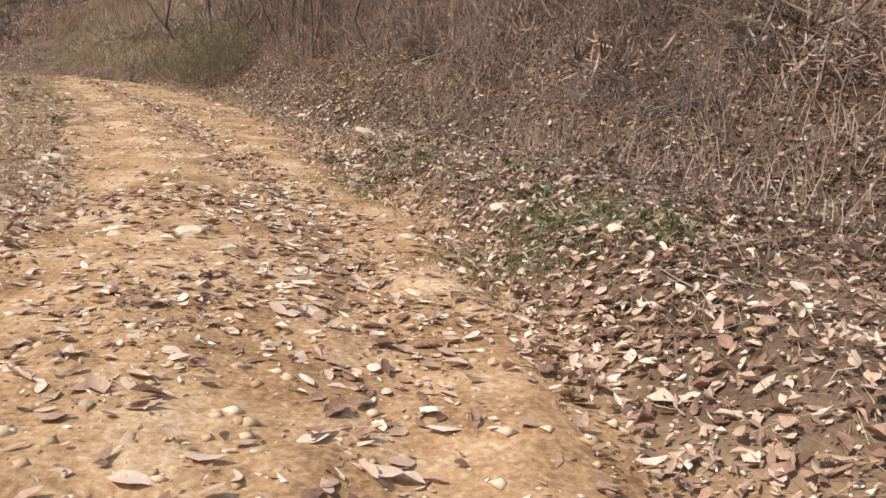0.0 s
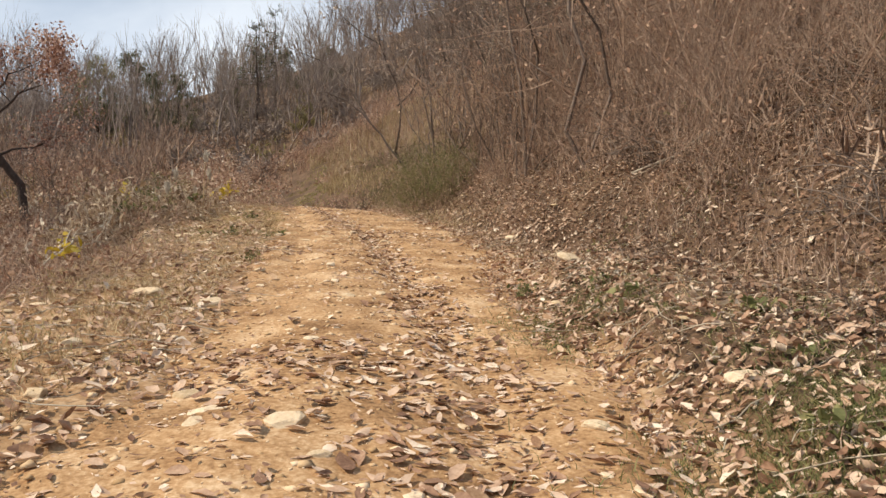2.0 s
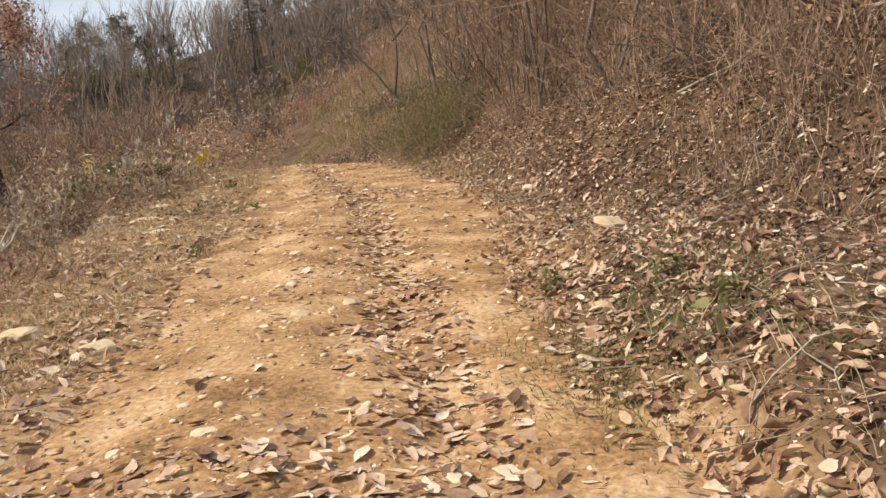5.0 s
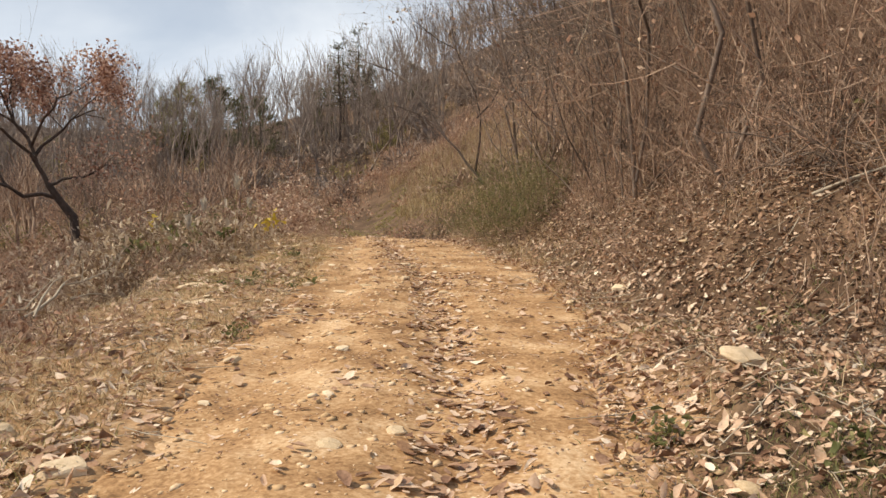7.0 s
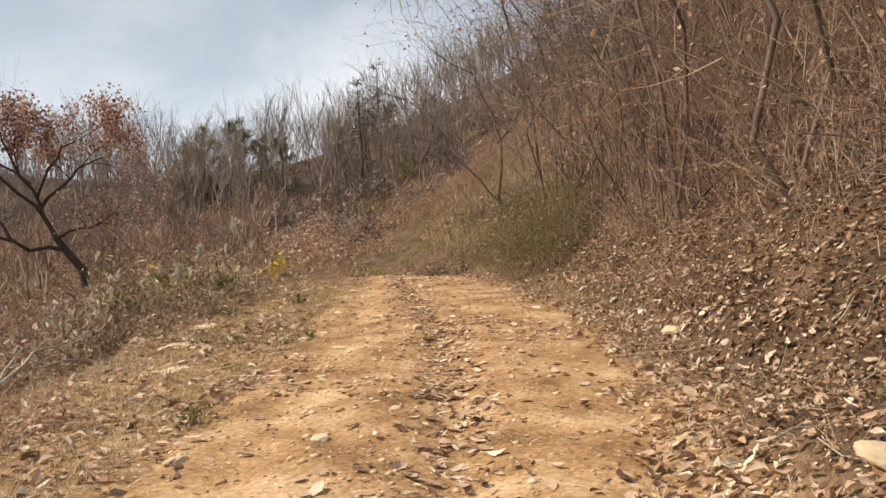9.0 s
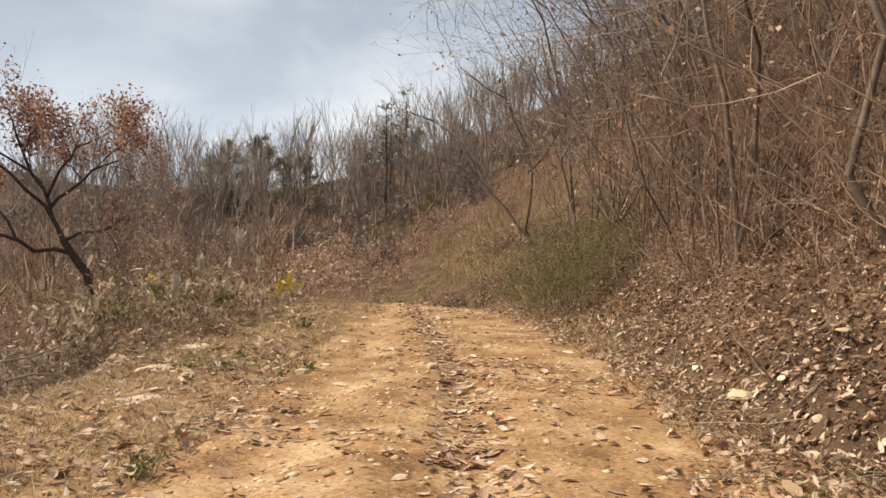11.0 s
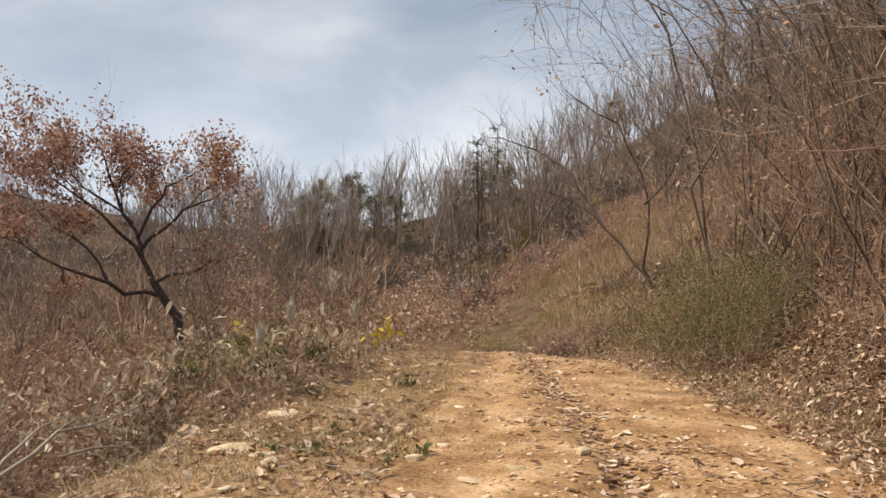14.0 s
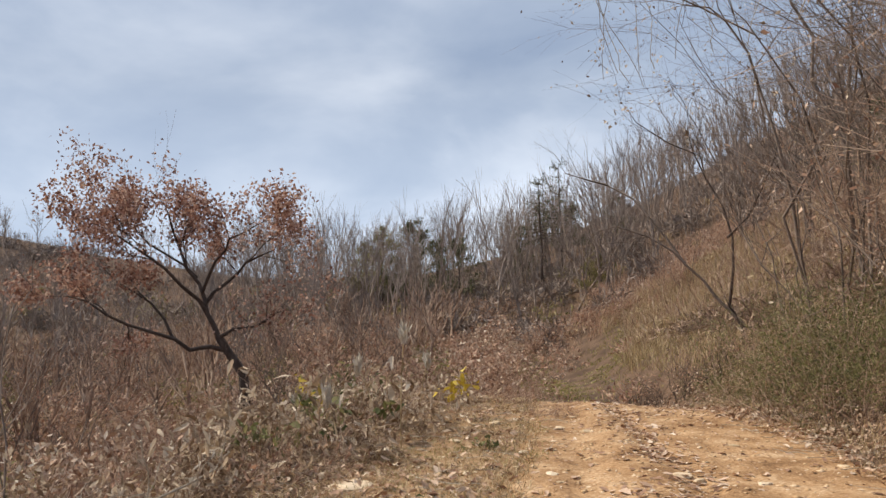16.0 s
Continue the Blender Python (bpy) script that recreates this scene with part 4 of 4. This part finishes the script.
# ---- undergrowth and grasses ----
def sward(name, label, seed, n, draw, tall, wide, mat, lean=0.35, category="grass"):
    rng = np.random.default_rng(seed)
    x, y = draw(rng, n)
    v, f = blades_arrays(x, y, height(x, y) - 0.02, tall, wide, rng, lean)
    return tagged(part(name, mesh_of(name, v, f), mat), label, category, kind="stuff")


def polar(az0, az1, r0, r1):
    def draw(rng, n):
        az, r = np.radians(rng.uniform(az0, az1, n)), r0 + (r1 - r0) * rng.random(n) ** 0.8
        x, y = -4.43 - np.sin(az) * r, 10.43 + np.cos(az) * r
        ok = ((np.abs(aside(x, y)) > 2.3) | (y > 29)) & ~((np.degrees(az) > 30.5) & (np.degrees(az) < 39) & (r < 47))
        return x[ok], y[ok]
    return draw


def strip(d0, d1, y0, y1, seed=0, patchy=0.0):
    def draw(rng, n):
        y, d = rng.uniform(y0, y1, n), rng.uniform(d0, d1, n)
        x = track_x(y) + d / 0.84
        ok = rng.random(n) < np.clip(1 - patchy + 2.5 * patchy * fbm(x * 0.8, y * 0.8, seed), 0, 1)
        return x[ok], y[ok]
    return draw


def disc(cx, cy, sx, sy):
    return lambda rng, n: (rng.normal(cx, sx, n), rng.normal(cy, sy, n))


sward("undergrowth", "brown dead undergrowth on the far slopes", 151, 18000, polar(4, 95, 32, 110), 1.1, 0.05, M_stem, 0.45, "undergrowth")
sward("saplings", "dense bare saplings covering the far hillsides", 150, 8000, polar(2, 98, 52, 150), 2.0, 0.04, M_hazebark, 0.2, "thicket")
sward("undergrowth", "brown dead stalks in the valley below the track", 152, 11000, polar(44, 100, 18, 42), 0.7, 0.018, M_stem, 0.5, "undergrowth")
sward("dry_grass", "tall straw-coloured grass on the slope past the crest", 153, 26000, polar(14, 32, 31, 52), 0.7, 0.022, M_straw)
sward("undergrowth", "reddish dead stalks among the straw past the crest", 167, 14000, polar(12, 33, 33, 62), 0.9, 0.02, M_rustshrub, 0.4, "undergrowth")
sward("grass", "short yellow-green grass where the track bends away", 154, 20000, disc(-26.8, 41, 4.4, 5.0), 0.14, 0.05, M_grass, 0.4)
sward("dry_grass", "low dry grass along the verge", 155, 85000, strip(-5.0, -1.7, -2, 27, 91, 0.5), 0.12, 0.009, M_straw, 0.9)
sward("grass", "green grass tufts on the verge", 156, 16000, strip(-3.8, -1.5, 6, 26, 95, 0.9), 0.12, 0.009, M_grass, 0.6)
sward("dry_grass", "tufts of dry straw at the bank's foot", 157, 5000, strip(2.3, 3.4, 19, 30, 96, 0.5), 0.22, 0.010, M_straw, 0.6)
sward("weeds", "low dull-green weeds creeping over the leafy verge", 163, 22000, strip(2.1, 4.6, 2, 14.5, 93, 0.95), 0.07, 0.02, M_weed, 0.9, "weeds")
sward("weeds", "fine green grass among leaves beside the track", 164, 5000, disc(0.55, 6.2, 0.45, 0.5), 0.10, 0.008, M_weed, 0.8, "weeds")
sward("weeds", "fine green grass on the leafy verge", 165, 4000, disc(-1.5, 9.6, 0.4, 0.7), 0.08, 0.008, M_weed, 0.8, "weeds")
sward("weeds", "green grass tuft on the straw verge", 166, 1500, disc(-10.4, 15.9, 0.5, 0.8), 0.09, 0.008, M_weed, 0.7, "weeds")
sward("dead_twigs", "fine dark twigs matted over the leafy bank", 168, 50000, strip(2.8, 12, 4, 30, 94, 0.6), 0.22, 0.008, M_greybark, 1.3, "twigs")
sward("dry_stalks", "fine dry stalks standing in the leafy bank", 158, 60000, strip(3.6, 13, 5, 32, 97, 0.6), 0.5, 0.008, M_stem, 0.5, "stalks")
sward("dry_straw", "straw and stems lying across the leafy verge", 159, 45000, strip(1.9, 8, 2, 26, 98, 0.7), 0.16, 0.006, M_straw, 1.4, "straw")

sward("dry_grass", "straw on the slope behind the green bushes", 162, 12000, strip(3.6, 10, 28, 42, 99, 0.3), 0.45, 0.018, M_straw, 0.5)



def thicket(name, label, seed, clumps, draw, size, mat, count=130, twig=0.5, narrow=0.28):
    """Rounded clumps of crossed twigs and dead leaves, for slopes too far to tell apart."""
    rng = np.random.default_rng(seed)
    pts = []
    for _ in range(clumps):
        x, y = draw(rng)
        if 30.5 < math.degrees(math.atan2(-4.43 - x, y - 10.43)) < 38.5 and y < 47:
            continue
        s = size * rng.uniform(0.5, 1.4)
        u = rng.normal(0, 1, (count, 3))
        u = u / np.linalg.norm(u, axis=1, keepdims=True) * (rng.random((count, 1)) ** 0.4) * [s, s, s * 0.75]
        u[:, 2] = np.abs(u[:, 2])
        pts.append(u + [x, y, float(height(x, y)) - 0.1])
    v, f = quad_leaf_arrays(np.concatenate(pts), twig, rng, 0.03, narrow, -0.4)
    return tagged(part(name, mesh_of(name, v, f), mat), label, "thicket", kind="stuff")


thicket("thicket", "russet clumps of dead undergrowth on the slopes", 301, 260, lambda r: from_view(r.uniform(30, 90), r.uniform(26, 70)), 1.3, M_rustshrub, 170, 0.26)
thicket("thicket", "straw-brown clumps of undergrowth on the slopes", 302, 170, lambda r: from_view(r.uniform(14, 80), r.uniform(30, 80)), 1.0, M_straw, 150, 0.24)
thicket("thicket", "grey-brown twiggy clumps under the far woods", 303, 330, lambda r: from_view(r.uniform(2, 94), r.uniform(50, 120)), 2.2, M_hazebark, 190, 0.9, 0.05)
thicket("thicket", "olive-green clumps under the far woods", 304, 40, lambda r: from_view(r.uniform(30, 80), r.uniform(55, 95)), 1.9, M_olive, 130, 0.45)
thicket("thicket", "pinkish-brown clumps of dry brush on the bank", 305, 260, lambda r: beside(r, 5.0, 20, 7, 40), 0.7, M_stem, 150, 0.4, 0.05)

# fallen sticks
rng = np.random.default_rng(161)
tw = Twigs()
for _ in range(2400):
    x, y = beside(rng, 1.7, 11, 3, 27) if rng.random() < 0.72 else beside(rng, -6, -1.5, 3, 26)
    th, ln = rng.uniform(0, 2 * math.pi), 0.12 + 0.8 * rng.random() ** 2
    r = rng.uniform(0.002, 0.007)
    pts = []
    for s in range(4):
        xx, yy = x + math.cos(th) * ln * s / 3 + rng.normal(0, 0.02), y + math.sin(th) * ln * s / 3 + rng.normal(0, 0.02)
        pts.append((xx, yy, float(height(xx, yy)) + 0.035 + rng.uniform(0, 0.03)))
    for a, b in zip(pts, pts[1:]):
        tw.seg(a, b, r, r * 0.8)
v, f = tw.arrays()
tagged(part("fallen_sticks", mesh_of("fallen_sticks", v, f), M_pale), "thin grey fallen sticks on the leaf litter", "sticks", kind="stuff")


# ---- brush pile, tangles and fallen branches beside the track ----
def tangle(name, label, group, seed, size, tall, stems, leaves, mat, leaf_mat, leaf_size):
    """A heap of arching crossed stems with withered leaves hanging on it."""
    rng = np.random.default_rng(seed)
    ob = thing(name, label, "brush", group)
    tw, tips = Twigs(), []
    for _ in range(stems):
        th, rr = rng.uniform(0, 2 * math.pi), size * math.sqrt(rng.random())
        way = rng.normal(0, 0.7, 3)
        way[2] = rng.uniform(0.3, 1.0)
        grow(tw, tips, (rr * math.cos(th), rr * math.sin(th), -0.05), way, tall * rng.uniform(0.5, 1.0), rng.uniform(0.005, 0.011), 1, rng, 0.25, -0.10, 4, 0.9, 0.6, 5, 0.75)
    v, f = tw.arrays()
    v[:, 2] = np.maximum(v[:, 2], -0.3)
    part("brushwood", mesh_of("brushwood", v, f), mat, ob)["kind"] = "stuff"
    t = np.array(tips)
    t = t[t[:, 2] > -0.15]
    v, f = leaf_arrays(t[rng.integers(0, len(t), leaves)], leaf_size, rng, 0.9, leaf_size * 0.6, 0.6)
    part("foliage", mesh_of("foliage", v, f, True), leaf_mat, ob)
    return ob


bank_tangles = [tangle("bank_brush", "tangle of thin bare twigs hanging over the leafy bank", "twig tangles on the bank", s, 0.8, 0.8, 46, 60, M_greybark, M_rustshrub, 0.07) for s in (178, 179)]
scatter(bank_tangles, 60, 180, lambda r: beside(r, 4.6, 11, 9, 24), 0.6, 1.2, 0.6)

G2 = "heaps of withered brush beside the track"
brush = [tangle("brush_heap", "heap of withered grey-leaved brush beside the track", G2, s, 0.95, 0.9, 70, 950, M_stem, M_greyleaf, 0.155) for s in (171, 172)]
for x, y, turn, size in ((-14.5, 17.6, 0, 1.0), (-13.7, 17.9, 160, 0.7), (-15.4, 18.7, 70, 1.1), (-14.9, 20.1, 200, 0.9), (-16.5, 18.0, 130, 1.0), (-15.6, 16.6, 20, 0.9), (-14.9, 18.3, 110, 1.15), (-14.0, 16.6, 240, 0.8), (-16.2, 19.4, 300, 1.15), (-16.9, 21.2, 10, 1.0), (-17.5, 24.0, 50, 0.9)):
    put(brush[int(x * 10) % 2], x, y, turn, size)
russet_brush = [tangle("brush_heap", "low tangle of purplish dry stems and dead leaves", G2, s, 0.9, 0.85, 60, 330, M_stem, M_rustshrub, 0.11) for s in (173, 174)]
for x, y, turn, size in ((-13.2, 16.9, 40, 0.7), (-14.6, 15.9, 100, 0.6), (-8.0, 9.8, 0, 0.8), (-8.6, 11.2, 80, 1.0), (-7.4, 8.4, 220, 0.8), (-9.5, 10.2, 20, 1.1), (-15.2, 14.8, 60, 0.8), (-15.9, 13.9, 100, 0.9), (-16.4, 15.2, 10, 0.8), (-14.0, 23.5, 190, 0.6), (-16.2, 25.0, 30, 0.7), (-18.0, 27.0, 130, 0.8), (-19.5, 29.0, 90, 0.9), (-20.5, 31.5, 200, 0.9)):
    put(russet_brush[int(x * 10) % 2], x, y, turn, size)

scatter(russet_brush, 60, 175, lambda r: beside(r, -11, -7.2, 7.5, 25), 0.6, 1.1, 0.6)
scatter(brush, 16, 177, lambda r: beside(r, -7.2, -5.2, 16.5, 24), 0.6, 1.0, 0.6)
scatter(russet_brush, 60, 176, lambda r: beside(r, -18, -8.5, 8, 32), 0.9, 1.6, 0.9)


def fallen_branch(seed, pts, r):
    rng = np.random.default_rng(seed)
    ob = thing("fallen_branch", "pale bare fallen branch lying over dark brush", "branch", "fallen branches")
    o = np.array(pts[0], float)
    ob.matrix_world = pose(*o)
    tw, tips = Twigs(), []
    limb(tw, tips, rng, [np.array(p) - o for p in pts], r, r * 0.35, 1, 0.8, 2)
    v, f = tw.arrays(5)
    part("wood", mesh_of("wood", v, f, True), M_pale, ob)


def over(x, y, up):
    return (x, y, float(height(x, y)) + up)


fallen_branch(181, [(-12.81, 13.61, -0.42), (-13.17, 14.41, -0.22), (-13.66, 15.29, -0.1), (-14.18, 16.46, 0.05)], 0.03)
fallen_branch(182, [(-12.58, 13.63, -0.4), (-13.08, 14.19, -0.12), (-13.65, 14.94, 0.05)], 0.022)
fallen_branch(185, [(-13.0, 14.57, -0.27), (-13.19, 15.31, -0.29), (-13.48, 15.96, -0.43)], 0.02)
fallen_branch(183, [over(-8.6, 9.6, 0.2), over(-9.4, 10.8, 0.5), over(-9.9, 12.2, 0.6)], 0.014)
fallen_branch(184, [over(-1.9, 15.4, 0.05), over(-1.2, 15.2, 0.1), over(-0.4, 15.2, 0.07)], 0.022)


# ---- seed plumes, yellow plants and weeds ----
def reed(x, y, tall, bend, seed):
    rng = np.random.default_rng(seed)
    ob = thing("plume_grass", "single tall reed with a pale feathery seed plume", "reed", "plume reeds beside the track")
    ob.matrix_world = pose(x, y, float(height(x, y)))
    tw = Twigs()
    p = np.array((0, 0, -0.05))
    for k in range(6):
        q = np.array((bend * ((k + 1) / 6) ** 2, 0, tall * (k + 1) / 6))
        tw.seg(p, q, 0.015, 0.012)
        p = q
    v, f = tw.arrays(4)
    part("stem", mesh_of("stem", v, f), M_straw, ob)
    n = 100
    base = p + np.stack([rng.normal(0, 0.015, n) + bend * 0.1, rng.normal(0, 0.015, n), rng.uniform(-0.10, 0.08, n)], 1)
    v, f = quad_leaf_arrays(base, 0.17, rng, 0.008, 0.14, -4.0)
    part("plume", mesh_of("plume", v, f), M_plume, ob, "pale feathery plume")


reed(-13.45, 18.95, 1.55, 0.1, 1)
reed(-13.9, 18.9, 0.95, -0.35, 2)
reed(-15.0, 20.9, 1.0, 0.2, 3)
reed(-13.3, 17.7, 0.7, -0.2, 4)


def leafy_plant(name, label, category, group, seed, stems, tall, leaves, size, mat):
    rng = np.random.default_rng(seed)
    ob = thing(name, label, category, group)
    tw, tips = Twigs(), []
    for _ in range(stems):
        grow(tw, tips, (rng.normal(0, 0.06), rng.normal(0, 0.06), -0.03), (rng.normal(0, 0.5), rng.normal(0, 0.5), 1), tall * rng.uniform(0.5, 1), 0.004, 1, rng, 0.2, 0, 2, 0.8, 0.6, 3, 0.6)
    v, f = tw.arrays()
    part("stalk", mesh_of("stalk", v, f), M_stem, ob)["kind"] = "stuff"
    t = np.array(tips)
    v, f = leaf_arrays(t[rng.integers(0, len(t), leaves)], size, rng, 0.7, size * 0.4)
    part("foliage", mesh_of("foliage", v, f), mat, ob)
    return ob


yellow_plant = leafy_plant("yellow_plant", "small plant with bright yellow autumn leaves in dry brush", "plant", "yellow plants beside the track", 191, 5, 0.5, 40, 0.2, M_yellow)
for x, y, turn, size in ((-17.1, 20.1, 0, 1.0), (-14.9, 21.6, 90, 0.9), (-7.4, 8.9, 30, 0.5)):
    put(yellow_plant, x, y, turn, size, -0.9 if x < -17 else -0.35)
creeper = leafy_plant("creeper", "dark green leafy creeper growing over the withered brush", "plant", "green creepers on the brush", 194, 26, 0.55, 420, 0.07, M_green)
for x, y, turn, size in ((-16.9, 19.6, 0, 1.2), (-16.3, 20.3, 80, 1.1), (-14.6, 17.4, 220, 0.6), (-15.3, 16.7, 40, 0.7)):
    put(creeper, x, y, turn, size, -0.3)
weeds = [leafy_plant("weed", "low green weed with small leaves on the verge", "weed", "green weeds", s, 12, 0.12, 90, 0.04, M_weed) for s in (192, 193)]
for x, y, size in ((-10.1, 15.5, 1.5), (-10.6, 16.4, 1.2), (0.55, 6.2, 0.9), (0.9, 6.6, 0.9), (0.2, 5.7, 0.8), (0.5, 7.4, 0.8), (-1.9, 13.6, 1.2), (-2.4, 10.9, 1.2), (-0.9, 9.2, 1.3), (-1.4, 10.2, 1.0), (-12.4, 19.6, 1.3), (-7.2, 12.3, 1.1), (-9.3, 16.0, 1.0), (1.2, 5.4, 1.4), (0.3, 8.6, 1.2)):
    put(weeds[int(abs(x) * 10) % 2], x, y, x * 90, size)
for x, y, size in ((-14.3, 18.4, 2.6), (-13.9, 17.2, 2.2), (-15.2, 17.7, 2.4)):
    put(weeds[1], x, y, x * 50, size, -0.35)
for x, y, size in ((2.4, 12.4, 2.4), (1.9, 14.2, 2.2), (-1.0, 16.6, 2.0), (3.4, 10.2, 2.2)):
    put(weeds[0], x, y, x * 70, size)

# ---- single leaves lying nearest to the walk ----
rng = np.random.default_rng(201)
LEAVES = []
for k in range(8):
    v, f = leaf_arrays(np.zeros((1, 3)), 0.115, rng, 0.25)
    v[:, 2] -= v[:, 2].min()
    LEAVES.append(mesh_of("leaf", v, f))
for k in range(290):
    y = rng.uniform(4.0, 14.5)
    d = rng.choice([rng.normal(float(rut_at(y)), 0.16), rng.uniform(1.4, 2.6), rng.uniform(-1.7, -0.3)], p=[0.3, 0.45, 0.25])
    x = float(track_x(y)) + d / 0.84
    ob = part("leaf", LEAVES[int(rng.integers(8))], M_litter_part, litter_track if abs(d) < 1.5 else litter_bank)
    ob.matrix_world = pose(x, y, float(height(x, y)) + 0.02, 0, 0, rng.uniform(0, 360)) @ Matrix.Scale(rng.uniform(0.7, 1.25), 4)
